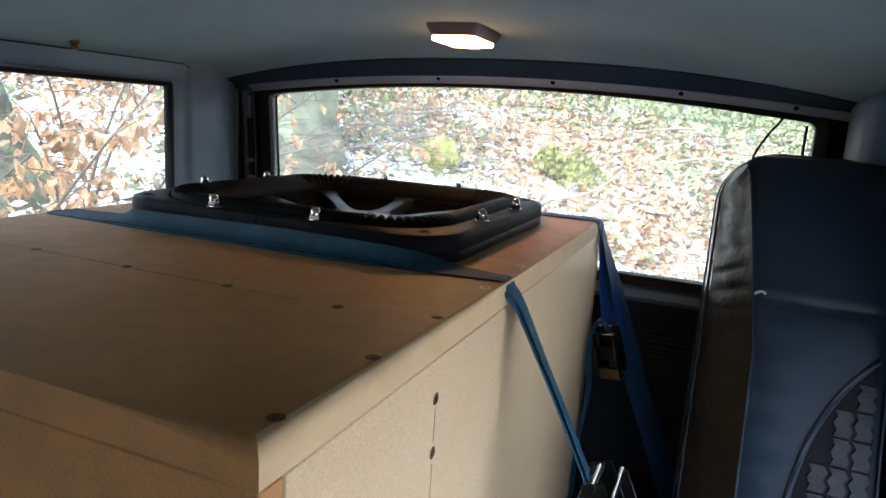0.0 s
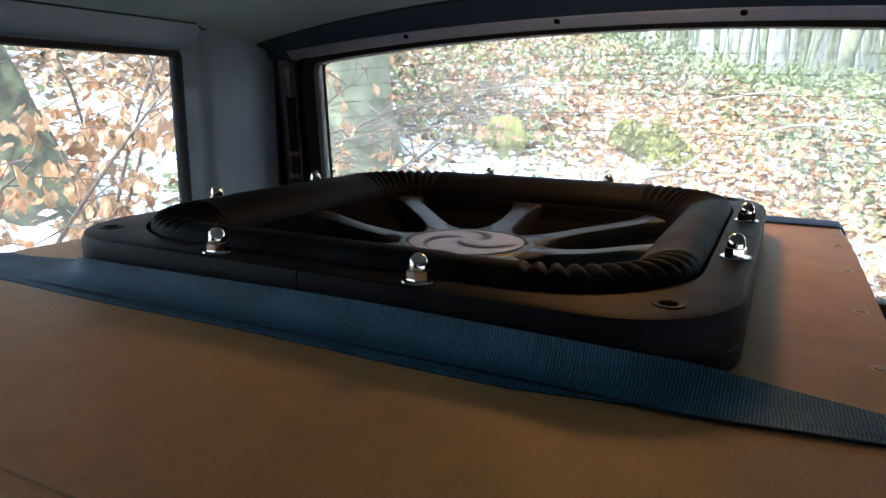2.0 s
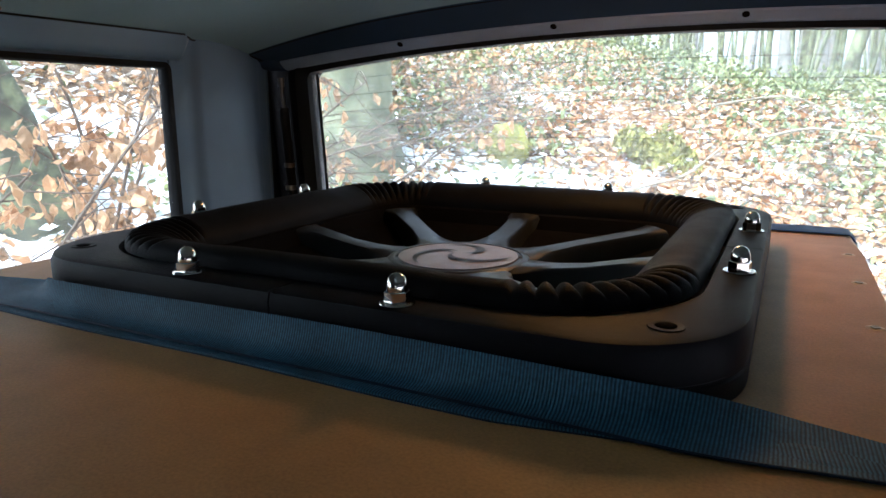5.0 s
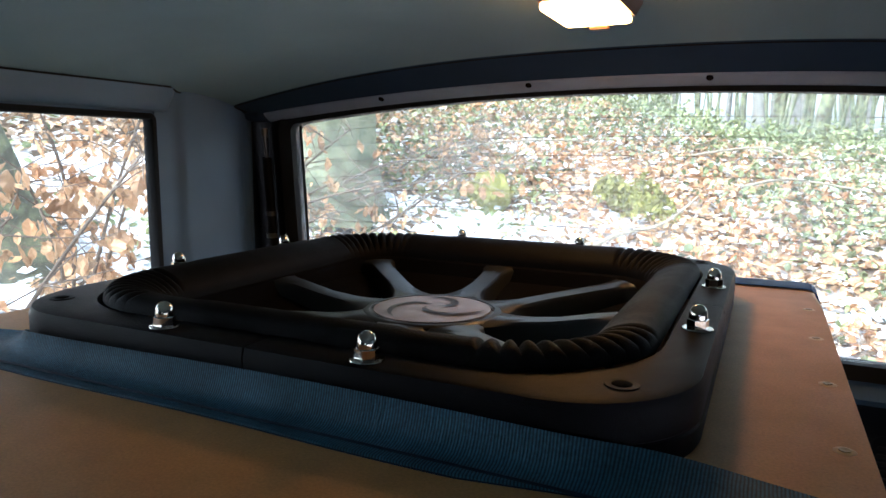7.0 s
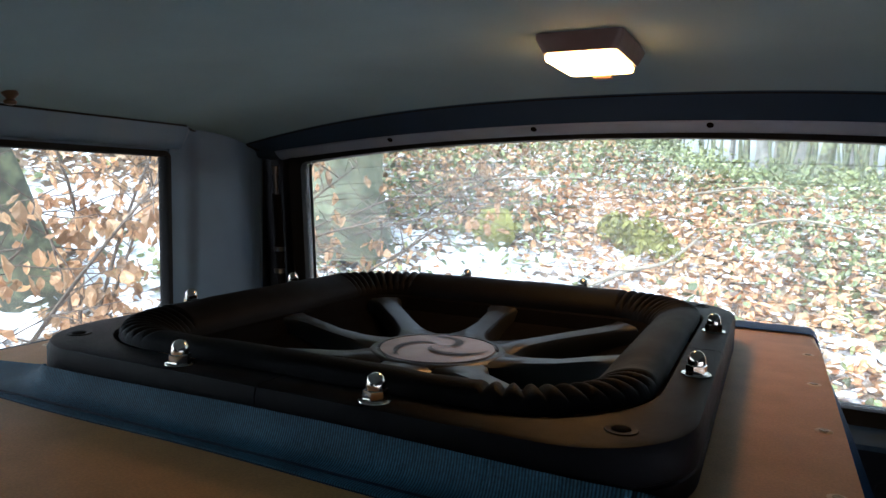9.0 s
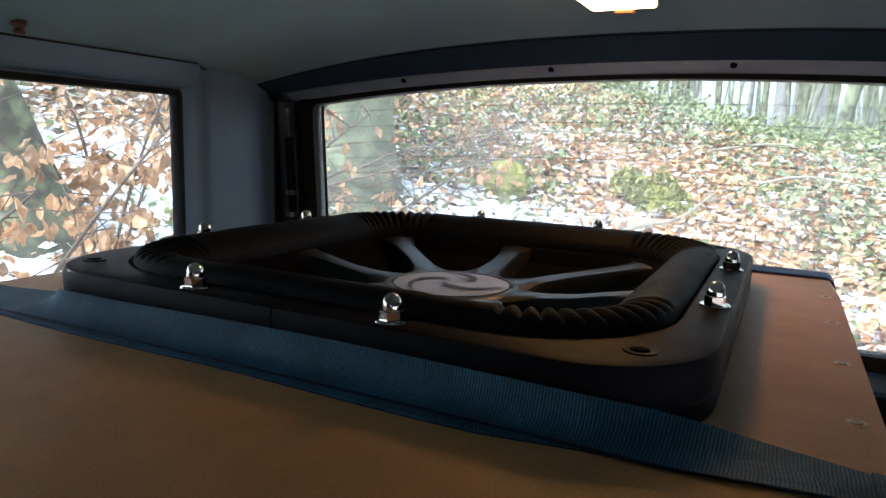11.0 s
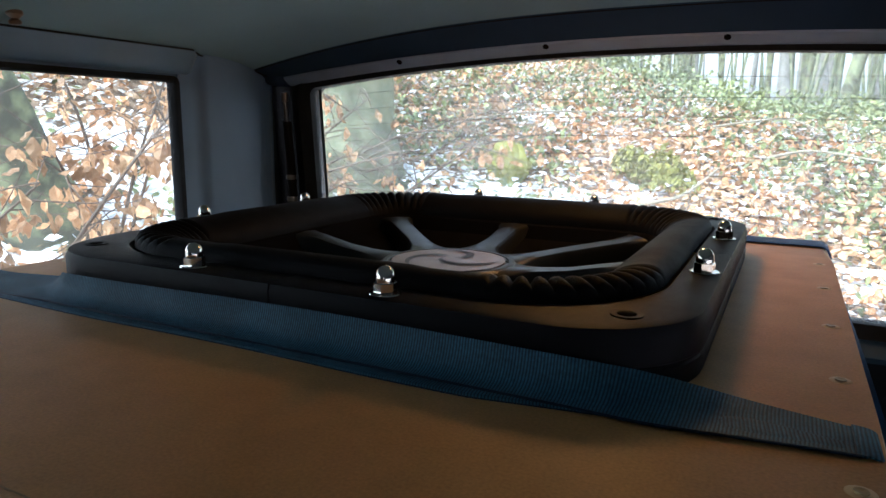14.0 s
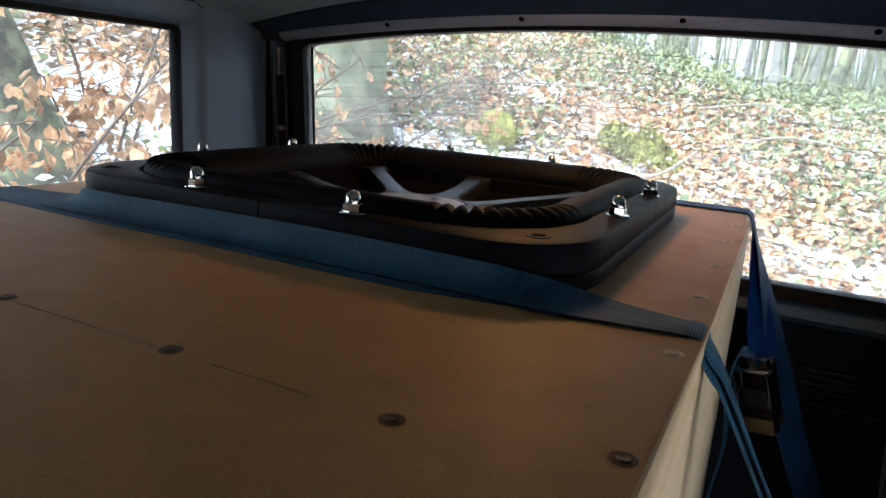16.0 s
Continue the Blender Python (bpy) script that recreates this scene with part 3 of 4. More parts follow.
    bm = lathe([(0.0029, 0.0003), (0.0027, 0.0008), (0.0020, 0.0008), (0.0008, 0.0005)], 12)
    part("screw_head", bm, SUNK if sunk else BRASS, ring).location = (0, 0, 0.0002)


UP = Matrix.Identity(4)
for x in (-0.27, -0.145, -0.015, 0.109, 0.227):
    wood_screw(x, -0.4225, BT, UP, True)
for y in (0.30, 0.188, 0.075, -0.046, -0.156, -0.280, -0.401, -0.512, -0.62):
    wood_screw(0.3105, y, BT, UP, y < -0.35)
    if -0.3 < y < 0.25:
        wood_screw(-0.329, y, BT, UP, False)
SIDE = Matrix.Rotation(radians(90), 4, "Y")
for z in (1.203, 1.155, 1.05, 0.95):
    wood_screw(BX1 - 0.0006, -0.422, z, SIDE, True)
for a, b in ((-0.27, -0.145), (-0.145, -0.014), (-0.014, 0.113), (0.125, 0.20)):
    bm = tube([(a + 0.01, -0.424, BT + 0.0001), ((a + b) / 2, -0.4236, BT + 0.0001), (b - 0.01, -0.424, BT + 0.0001)], 0.00045, 4)
    boxpart("pencil_line", bm, PENCIL)
for z0, z1 in ((1.165, 1.195), (1.06, 1.145), (0.96, 1.04)):
    bm = tube([(BX1 - 0.0005, -0.4225, z0), (BX1 - 0.0005, -0.422, z1)], 0.0004, 4)
    boxpart("pencil_line", bm, PENCIL)

# ---- subwoofer ----
FT = 1.300
sub = thing("subwoofer", (0, 0, BT), "large square black subwoofer driver with chrome acorn nuts", "loudspeaker")
H = FT - BT
inner, outer = rounded(0.2165, 0.092), rounded(0.2445, 0.070)
Q = len(inner) // 4
prof = [(0, 0.002, 0), (0, H - 0.0025, 0), (0.06, H, 0), (0.86, H, 0), (0.95, H - 0.0012, 0), (1, H - 0.006, 0), (1, H - 0.0205, 0),
        (0.975, H - 0.0215, 0), (0.975, H - 0.0225, 0), (1, H - 0.0235, 0), (1, 0.0015, 0), (0.98, 0, 0)]
for q in range(4):
    bm = bmesh.new()
    rows = []
    for k in range(Q + 1):
        i = (q * Q + k) % len(inner)
        (ix, iy), (ox, oy) = inner[i], outer[i]
        if k in (0, Q):     # hairline joint between the four mouldings
            s = 1 if k == 0 else -1
            c, d = (math.cos((q + (k == Q)) * math.pi / 2), math.sin((q + (k == Q)) * math.pi / 2))
            ix, iy, ox, oy = ix - s * d * 0.0006, iy + s * c * 0.0006, ox - s * d * 0.0006, oy + s * c * 0.0006
        rows.append([bm.verts.new((ix + (ox - ix) * f, iy + (oy - iy) * f, z)) for f, z, _ in prof])
    for a, b in zip(rows, rows[1:]):
        for j in range(len(prof)):
            bm.faces.new((a[j], a[(j + 1) % len(prof)], b[(j + 1) % len(prof)], b[j]))
    bm.faces.new(rows[0])
    bm.faces.new(rows[-1][::-1])
    part("flange_quarter", bm, FLANGE, sub)

for sx, sy in ((1, -1), (-1, -1), (1, 1), (-1, 1)):
    bm = lathe([(0.0035, -0.0002), (0.0045, 0.0004), (0.0085, 0.0007), (0.0088, 0.0)], 18)
    ring = part("bolt_hole", bm, FLANGE, sub)
    ring.location = (0.209 * sx, 0.209 * sy, H)
    part("recess", lathe([(0.0052, 0.0006), (0.0048, 0.0009)], 14), HOLE, ring)


def acorn_nut():
    nut_thing = bmesh.new()
    hexa = []
    for z, r in ((0.0012, 0.0088), (0.0016, 0.0092), (0.0088, 0.0092), (0.0098, 0.0080)):
        hexa.append([nut_thing.verts.new((r * math.cos(math.pi / 3 * i), r * math.sin(math.pi / 3 * i), z)) for i in range(6)])
    for a, b in zip(hexa, hexa[1:]):
        for i in range(6):
            nut_thing.faces.new((a[i], a[(i + 1) % 6], b[(i + 1) % 6], b[i]))
    nut_thing.faces.new(hexa[0][::-1])
    nut_thing.faces.new(hexa[-1])
    lathe([(0.0076, 0.0096), (0.0076, 0.0130), (0.0070, 0.0165), (0.0056, 0.0195), (0.0034, 0.0214), (0.0010, 0.0221)], 20, nut_thing)
    return nut_thing


proto = None
for k, (x, y) in enumerate(((-0.075, -0.232), (0.077, -0.232), (0.232, -0.079), (0.231, 0.076), (-0.232, -0.075), (-0.230, 0.077), (-0.075, 0.232), (0.075, 0.232))):
    if proto is None:
        nut = part("acorn_nut", acorn_nut(), CHROME, sub, "polished chrome acorn nut", angle=25)
        washer = part("washer", lathe([(0.0126, 0.0), (0.0130, 0.0005), (0.0126, 0.0013), (0.0086, 0.0016)], 24), CHROME, nut)
        proto = (nut.data, washer.data)
    else:
        nut = new("acorn_nut", proto[0])
        nut.parent, nut["label"] = sub, "polished chrome acorn nut"
        washer = new("washer", proto[1])
        washer.parent = nut
    nut.matrix_local = Matrix.Translation((x, y, H)) @ Matrix.Rotation(k * 0.7, 4, "Z") @ Matrix.Diagonal((0.76, 0.76, 0.74, 1))

# surround: a fat half roll with gathered folds in its corners
so, si = rounded(0.2155, 0.091, 10, 160), rounded(0.171, 0.050, 10, 160)
bm = bmesh.new()
rings = []
for k in range(len(so)):
    q = k % (len(so) // 4)
    fold = 0.0
    if 6 <= q <= 174:
        u = (q - 6) / 168
        fold = math.sin(u * math.pi) ** 0.4 * (1 - abs(math.sin(u * 12 * math.pi)) ** 0.7)
    row = []
    for j in range(15):
        a = math.pi * j / 14
        f = 0.5 - 0.5 * math.cos(a)
        hgt = 0.0172 - 0.0075 * fold * math.sin(a)
        z = -0.0135 * (1 - f) + math.sin(a) ** 0.8 * hgt - 0.0008
        row.append(bm.verts.new((si[k][0] + (so[k][0] - si[k][0]) * f, si[k][1] + (so[k][1] - si[k][1]) * f, H + z)))
    rings.append(row)
for k in range(len(rings)):
    a, b = rings[k], rings[(k + 1) % len(rings)]
    for j in range(14):
        bm.faces.new((a[j], a[j + 1], b[j + 1], b[j]))
part("surround", bm, FOAM, sub, "black pleated rubber surround", angle=60)

# cone: a shallow dish, eight arms and a hub with an emblem
bm = bmesh.new()
rings = []
for h, r, z in ((0.173, 0.052, H - 0.0135), (0.167, 0.049, H - 0.016), (0.160, 0.046, H - 0.030), (0.11, 0.05, H - 0.046), (0.07, 0.06, H - 0.055), (0.05, 0.05, H - 0.056)):
    rings.append([bm.verts.new((x, y, z)) for x, y in rounded(h, r, 6, 16)])
for a, b in zip(rings, rings[1:]):
    for i in range(len(a)):
        bm.faces.new((a[i], a[(i + 1) % len(a)], b[(i + 1) % len(b)], b[i]))
bm.faces.new(rings[-1])
cone = part("cone", bm, CONE, sub, "recessed matt black cone")
for k in range(8):
    a = k * math.pi / 4
    reach = 0.168 if k % 2 == 0 else 0.204
    prof = [(0.052, 0.0285, -0.030), (0.064, 0.0240, -0.0298), (0.076, 0.0175, -0.0292), (0.090, 0.0135, -0.028), (0.115, 0.0115, -0.025), (reach - 0.022, 0.0125, -0.0185), (reach - 0.008, 0.015, -0.0165), (reach, 0.020, -0.0155)]
    bm = bmesh.new()
    rows = []
    for r, w, z in prof:
        rows.append([bm.verts.new((r, s, H + zz)) for s, zz in ((-w * 1.25, -0.054), (-w, z - 0.003), (-w * 0.8, z), (0, z + 0.001), (w * 0.8, z), (w, z - 0.003), (w * 1.25, -0.054))])
    for p, o in zip(rows, rows[1:]):
        for j in range(6):
            bm.faces.new((p[j], p[j + 1], o[j + 1], o[j]))
    bm.faces.new(rows[0])
    bm.faces.new(rows[-1])
    bm.transform(Matrix.Rotation(a, 4, "Z"))
    part("arm", bm, SPOKE, cone)
hub = part("hub", lathe([(0.066, H - 0.056), (0.064, H - 0.031), (0.061, H - 0.0285), (0.057, H - 0.0285), (0.0555, H - 0.0305), (0.004, H - 0.0305)], 48), SPOKE, cone)
disc = part("emblem", lathe([(0.0535, H - 0.0304), (0.0530, H - 0.0280), (0.030, H - 0.0268), (0.002, H - 0.0264)], 48), EMBLEM, cone, "brushed silver emblem disc")
for k in range(3):
    bm = bmesh.new()
    a0 = k * 2 * math.pi / 3
    low, high = [], []
    for i in range(13):
        u = i / 12
        a = a0 + u * 2.3
        r = 0.006 + 0.042 * u
        w = 0.009 * math.sin(math.pi * min(1, u * 0.9 + 0.1)) + 0.0005
        for rr, lst in ((r - w / 2, low), (r + w / 2, high)):
            lst.append(bm.verts.new((rr * math.cos(a), rr * math.sin(a), H - 0.0262 - 0.0018 * (rr / 0.053) ** 2 + 0.0006)))
    for i in range(12):
        bm.faces.new((low[i], low[i + 1], high[i + 1], high[i]))
    bmesh.ops.solidify(bm, geom=bm.faces[:], thickness=0.0008)
    part("crescent", bm, EMBLEM_D, cone)

# ---- lashing straps ----
def strap(name, label, runs):
    st = thing(name, runs[0][1][0], label, "lashing strap")
    inv = Matrix.Translation(-st.location)
    for nm, pts, across, width, material in runs:
        bm = ribbon(pts, across, width)
        bm.transform(inv)
        part(nm, bm, material, st, angle=60)
    return st


Z = BT + 0.0018
Y = (0.02, 1, 0)


def strap_section(x):
    """The strap's cross-section at x: flat on the wood, or pushed up against the driver's flange."""
    k = min(1.0, max(0.0, (0.272 - abs(x)) / 0.085))
    k = k * k * (3 - 2 * k)
    e = min(1.0, max(0.0, (abs(x) - 0.22) / 0.09))
    near = -0.2630 + (0.013 * e if x > 0 else 0.0)
    far = -0.198 - (0.023 if x > 0 else 0.017) * e
    flat = [(near + (far - near) * u, Z + 0.0004 * math.sin(u * 9 + x * 30)) for u in (0, 0.08, 0.25, 0.42, 0.6, 0.8, 0.93, 1)]
    hug = [(-0.2622, Z + 0.0014), (-0.2598, Z + 0.0018), (-0.2560, Z + 0.0028), (-0.2525, Z + 0.0055), (-0.2500, Z + 0.0095), (-0.2482, Z + 0.0145), (-0.2474, Z + 0.0185), (-0.2470, Z + 0.0200)]
    w = 0.0012 * math.sin(x * 14 + 1)
    return [(a[0] * (1 - k) + (b[0] + w * 0.3) * k, a[1] * (1 - k) + (b[1] + (w if b[1] > Z + 0.008 else 0)) * k) for a, b in zip(flat, hug)]


def webbing_over():
    bm = bmesh.new()
    uv = bm.loops.layers.uv.new("UVMap")
    n, rows = 120, []
    for i in range(n + 1):
        x = BX0 + 0.006 + (BX1 - 0.008 - BX0 - 0.006) * i / n
        sec = strap_section(x)
        top = [bm.verts.new((x, y, z)) for y, z in sec]
        low = [bm.verts.new((x, y + 0.0008, z - 0.0016)) for y, z in sec]
        rows.append((x, top + low[::-1], [y for y, _ in sec] + [y for y, _ in sec[::-1]]))
    m = len(rows[0][1])
    for (xa, a, ua), (xb, b, ub) in zip(rows, rows[1:]):
        for j in range(m):
            k = (j + 1) % m
            f = bm.faces.new((a[j], a[k], b[k], b[j]))
            for lp, (u, v) in zip(f.loops, ((xa, ua[j]), (xa, ua[k]), (xb, ub[k]), (xb, ub[j]))):
                lp[uv].uv = (u, v)
    bm.faces.new(rows[0][1])
    bm.faces.new(rows[-1][1][::-1])
    return bm


down = bend([(BX1 - 0.012, -0.234, Z - 0.0004), (BX1 - 0.003, -0.234, BT - 0.0003), (BX1 + 0.002, -0.233, BT - 0.009), (BX1 + 0.012, -0.224, 1.238), (0.361, -0.222, 1.187), (0.392, -0.22, 1.126), (0.424, -0.22, 1.062)], 8)
turn = [Vector((0, 1, 0)).lerp(Vector((-0.12, 1, -0.22)), min(1, max(0, (i - 14) / 20))) for i in range(len(down))]
down_low = [p + Vector((-0.004, -0.012, -0.005)) * 0.4 * min(1.0, i / 20) - Vector((0, 0, 0.0022)) for i, p in enumerate(down)]
left = bend([(BX0 + 0.008, -0.240, Z), (BX0 - 0.001, -0.240, BT - 0.003), (BX0 - 0.003, -0.240, BT - 0.012), (BX0 - 0.01, -0.240, 1.20), (BX0 - 0.06, -0.240, 0.95), (BX0 - 0.10, -0.24, 0.73)], 6)
under = [Vector((BX0 + 0.012 + 0.64 * i / 40, -0.2595 + 0.022 * max(0, (i - 30) / 10) + 0.0012 * math.sin(i * 0.4), BT + 0.0008)) for i in range(41)]
tail_end = bend([(0.424, -0.216, 1.058), (0.415, -0.21, 1.02), (0.43, -0.21, 0.95), (0.47, -0.21, 0.84), (0.50, -0.21, 0.73)], 6)
strap_a = strap("lashing_strap", "blue woven lashing strap tight across the wooden box", [("webbing_end", down, turn, 0.030, WEBBING), ("webbing_layer", down_low, turn, 0.031, WEBBING), ("webbing_end", left, Y, 0.045, WEBBING), ("webbing_layer", under, Y, 0.018, WEBBING), ("tail", tail_end, Y, 0.045, WEBBING)])
# added dark tubes stand in for the shadow under each webbing layer's near edge
for line in ([(x, *strap_section(x)[0]) for x in (BX0 + 0.008 + 0.65 * i / 80 for i in range(81))], [(p.x, p.y - 0.009, p.z - 0.0004) for p in under]):
    bm = tube([(x, y - 0.0003, z - 0.0006) for x, y, z in line], 0.0008, 6)
    bm.transform(Matrix.Translation(-strap_a.location))
    part("edge_shadow", bm, WEBBING_D, strap_a, "dark line for the shadow along the strap's edge")
bm = webbing_over()
bm.transform(Matrix.Translation(-strap_a.location))
part("webbing", bm, WEBBING, strap_a, angle=60)
over2 = bend([(BX0 - 0.06, 0.308, 0.95), (BX0 - 0.008, 0.308, 1.20), (BX0 - 0.0005, 0.308, BT - 0.010), (BX0 + 0.009, 0.308, Z - 0.0004), (-0.1, 0.308, Z), (0.1, 0.309, Z), (0.27, 0.31, Z),
              (BX1 - 0.012, 0.31, Z), (BX1 - 0.003, 0.31, BT - 0.0005), (BX1 + 0.0012, 0.31, BT - 0.008), (BX1 + 0.007, 0.310, 1.23), (0.345, 0.310, 1.165), (0.358, 0.309, 1.11), (0.366, 0.308, 1.075)], 8)
twist2 = [Vector((0, 1, 0)).lerp(Vector((0.75, 0.65, 0.3)), min(1, max(0, (i - 78) / 18))) for i in range(len(over2))]
low2 = bend([(BX1 + 0.0025, 0.311, BT - 0.010), (0.336, 0.318, 1.22), (0.362, 0.326, 1.14), (0.390, 0.328, 1.05), (0.412, 0.322, 0.985), (0.448, 0.316, 0.90), (0.487, 0.308, 0.81), (0.522, 0.30, 0.725)], 6)
twist3 = [Vector((0, 1, 0)).lerp(Vector((0.75, 0.65, 0.3)), min(1, max(0, (i - 6) / 14))) for i in range(len(low2))]
loop2 = bend([(0.362, 0.298, 1.070), (0.350, 0.292, 1.086), (0.336, 0.288, 1.080), (0.331, 0.285, 1.03), (0.338, 0.287, 0.95), (0.328, 0.29, 0.85), (0.326, 0.29, 0.73)], 6)
strap("lashing_strap", "royal blue woven lashing strap over the back edge of the box",
                [("webbing", over2, twist2, 0.042, WEBBING_R), ("lower_webbing", low2, twist3, 0.042, WEBBING_D), ("tail", loop2, (0.1, 1, 0), 0.034, WEBBING)])


def ratchet(at, direction, across=(0, 1, 0)):
    """A tensioning ratchet: two toothed cheeks, spool, base plate and lever."""
    r = thing("strap_ratchet", at, "zinc-plated ratchet buckle on a blue strap", "ratchet buckle", "strap ratchets")
    for s in (-1, 1):
        bm = block(-0.045, 0.045, s * 0.027 - 0.001, s * 0.027 + 0.001, -0.012, 0.014, 0.0008, 1)
        part("cheek", bm, DARK_STEEL, r)
        part("ratchet_wheel", lathe([(0.016, -0.0015), (0.017, 0), (0.016, 0.0015)], 12), DARK_STEEL, r).matrix_local = Matrix.Translation((0.02, s * 0.030, 0.012)) @ Matrix.Rotation(radians(90), 4, "X")
        part("lever_arm", block(-0.03, 0.065, s * 0.033 - 0.001, s * 0.033 + 0.001, 0.008, 0.026, 0.0008, 1), DARK_STEEL, r)
    part("spool", tube([(0.02, -0.034, 0.012), (0.02, 0.034, 0.012)], 0.007, 14), CHROME, r)
    part("base_bar", tube([(-0.04, -0.030, 0.0), (-0.04, 0.030, 0.0)], 0.004, 10), CHROME, r)
    part("base_plate", block(-0.042, 0.060, -0.026, 0.026, -0.013, -0.011, 0.0005, 1), YELLOW_ZINC, r)
    part("lever_grip", block(0.045, 0.070, -0.033, 0.033, 0.012, 0.026, 0.003, 2), YELLOW_ZINC, r)
    part("lever_bar", tube([(-0.028, -0.036, 0.020), (-0.028, 0.036, 0.020)], 0.0035, 10), CHROME, r)
    for s in (-1, 1):
        part("rivet", lathe([(0.004, -0.002), (0.004, 0.002)], 10), CHROME, r).matrix_local = Matrix.Translation((0.055, s * 0.0345, 0.018)) @ Matrix.Rotation(radians(90), 4, "X")
    part("pawl", block(0.0, 0.03, -0.022, 0.022, 0.018, 0.021, 0.001, 1), DARK_STEEL, r)
    d = Vector(direction).normalized()
    y = Vector(across)
    y = (y - y.dot(d) * d).normalized()
    r.matrix_world = Matrix.Translation(at) @ Matrix((d, y, d.cross(y))).transposed().to_4x4()
    return r


ratchet((0.368, 0.292, 1.046), (0.30, 0.0, -1), (0.85, -0.5, 0.25)).scale = (0.85, 0.7, 0.8)
ratchet((0.448, -0.214, 1.022), (0.45, 0.0, -1))

# ---- seat ----
SY = 0.05
seat = thing("rear_seat", (0.64, SY + 0.1, 0.72), "slightly reclined black leatherette seat back with wrinkled side and tyre-tread print", "car seat")
inv_seat = Matrix.Translation(-seat.location)


def depth(z):
    """How thick the backrest is at height z."""
    k = min(1.0, max(0.0, (z - 1.22) / 0.18))
    return 0.25 * (1 - 0.40 * k * k)


def recline(bm):
    """Leans the upright backrest back and moves it to the seat's origin."""
    for v in bm.verts:
        v.co.y += 0.03 + 0.42 * (v.co.z - 1.22) + 4.0 * max(0.0, v.co.z - 1.33) ** 2
    bm.transform(inv_seat)


def seat_outline(grow, z0=0.725):
    """Left edge, rounded top and right edge of the backrest, seen from the front."""
    l, r, top = 0.546 - grow, 0.735 + min(grow, 0.018), 1.402 + grow * 0.05
    rad = 0.016 + grow * 2.0
    waist = 0.038 * (1 - min(1.0, grow / 0.034))
    left = [(l + waist * min(1.0, max(0.0, (1.395 - z) / 0.24)) ** 0.8 + 0.010 * max(0, (1.25 - z)) ** 1.5 - grow * 0.2 * max(0, 1.2 - z), z) for z in (z0 + (top - rad - z0) * k / 120 for k in range(121))]
    arc1 = [(l + rad - rad * math.cos(radians(9 * k)), top - rad + rad * math.sin(radians(9 * k))) for k in range(1, 11)]
    arc2 = [(r - 0.04 + 0.04 * math.sin(radians(9 * k)), top - 0.04 + 0.04 * math.cos(radians(9 * k))) for k in range(1, 11)]
    right = [(r, top - 0.04 + (z0 - top + 0.04) * k / 20) for k in range(1, 21)]
    return left + arc1 + arc2 + right


bm = bmesh.new()
ol = seat_outline(0.0)
lefts = ol[:131]
rows = []
for x0, z in lefts:
    x1 = min((p for p in ol[131:]), key=lambda p: abs(p[1] - z))[0] if z < 1.369 else 0.735 - 0.04 + math.sqrt(max(0.0, 0.04 ** 2 - (z - 1.369) ** 2))
    row = []
    for i in range(17):
        u = i / 16
        puff = 0.006 * (1 - (2 * u - 1) ** 6) + 0.0010 * noise.noise(Vector((u * 3, z * 9, 1))) + 0.0012 * (1 - u) ** 4 * math.sin(z * 150)
        puff -= 0.004 * math.exp(-((z - 1.216) / 0.006) ** 2)
        row.append(bm.verts.new((x0 + (x1 - x0) * u, SY + 0.003 - puff + 0.05 * max(0, z - 1.25) ** 1.2, z)))
    rows.append(row)
for a, b in zip(rows, rows[1:]):
    for i in range(16):
        bm.faces.new((a[i], a[i + 1], b[i + 1], b[i]))
recline(bm)
part("front_cover", bm, LEATHER, seat, "smooth black leatherette front")
bm = bmesh.new()
layers = []
steps = 21
for k in range(steps + 1):
    u = k / steps
    g = 0.036 * math.sin(min(1, u * 1.15) * math.pi / 2)
    row = []
    for i, (x, z) in enumerate(seat_outline(g)):
        w = noise.noise(Vector((u * 5 + z * 4, z * 30 - u * 6, 3.1))) * 0.0035 * math.sin(u * math.pi)
        crease = math.sin(z * 230 + u * 16 + 4 * noise.noise(Vector((u * 2, z * 7, 7.7)))) + 0.5 * noise.noise(Vector((u * 5, z * 25, 2.2)))
        fade = min(1.0, max(0.15, (z - 1.12) / 0.12)) * max(0.0, math.sin(min(1.0, u / 0.57) * math.pi))
        w += 0.0036 * max(0.0, crease) ** 1.5 * fade
        row.append(bm.verts.new((x + w, SY + 0.003 + depth(z) * u + 0.05 * max(0, z - 1.25) ** 1.2, z + w * 0.5)))
    layers.append(row)
for a, b in zip(layers, layers[1:]):
    for i in range(len(a) - 1):
        bm.faces.new((a[i], a[i + 1], b[i + 1], b[i]))
bm.faces.new(layers[-1])
for f in bm.faces:
    f.material_index = 1 if f.calc_center_median().y > SY + 0.003 + 0.57 * depth(f.calc_center_median().z) else 0
recline(bm)
part("gusset", bm, [LEATHER_B, LEATHER_S], seat, "wrinkled brown-black leatherette side", angle=80)
bm = tube(bend([(0.588, SY - 0.003, 1.224), (0.584, SY - 0.005, 1.227), (0.578, SY - 0.004, 1.225), (0.573, SY + 0.002, 1.220)], 4), 0.0017, 6)
recline(bm)
part("loose_thread", bm, SNAG, seat, "pale tuft of loose thread")
for g, u, nm in ((0.0, -0.016, "piping"), (0.0315, 0.585, "piping"), (0.0365, 1.0, "piping")):
    bm = tube([(x, SY + 0.003 + depth(z) * u + 0.05 * max(0, z - 1.25) ** 1.2, z) for x, z in seat_outline(g + 0.001)], 0.0019, 6)
    recline(bm)
    part(nm, bm, LEATHER, seat)
for k in range(22):
    x = 0.592 + k * 0.0066
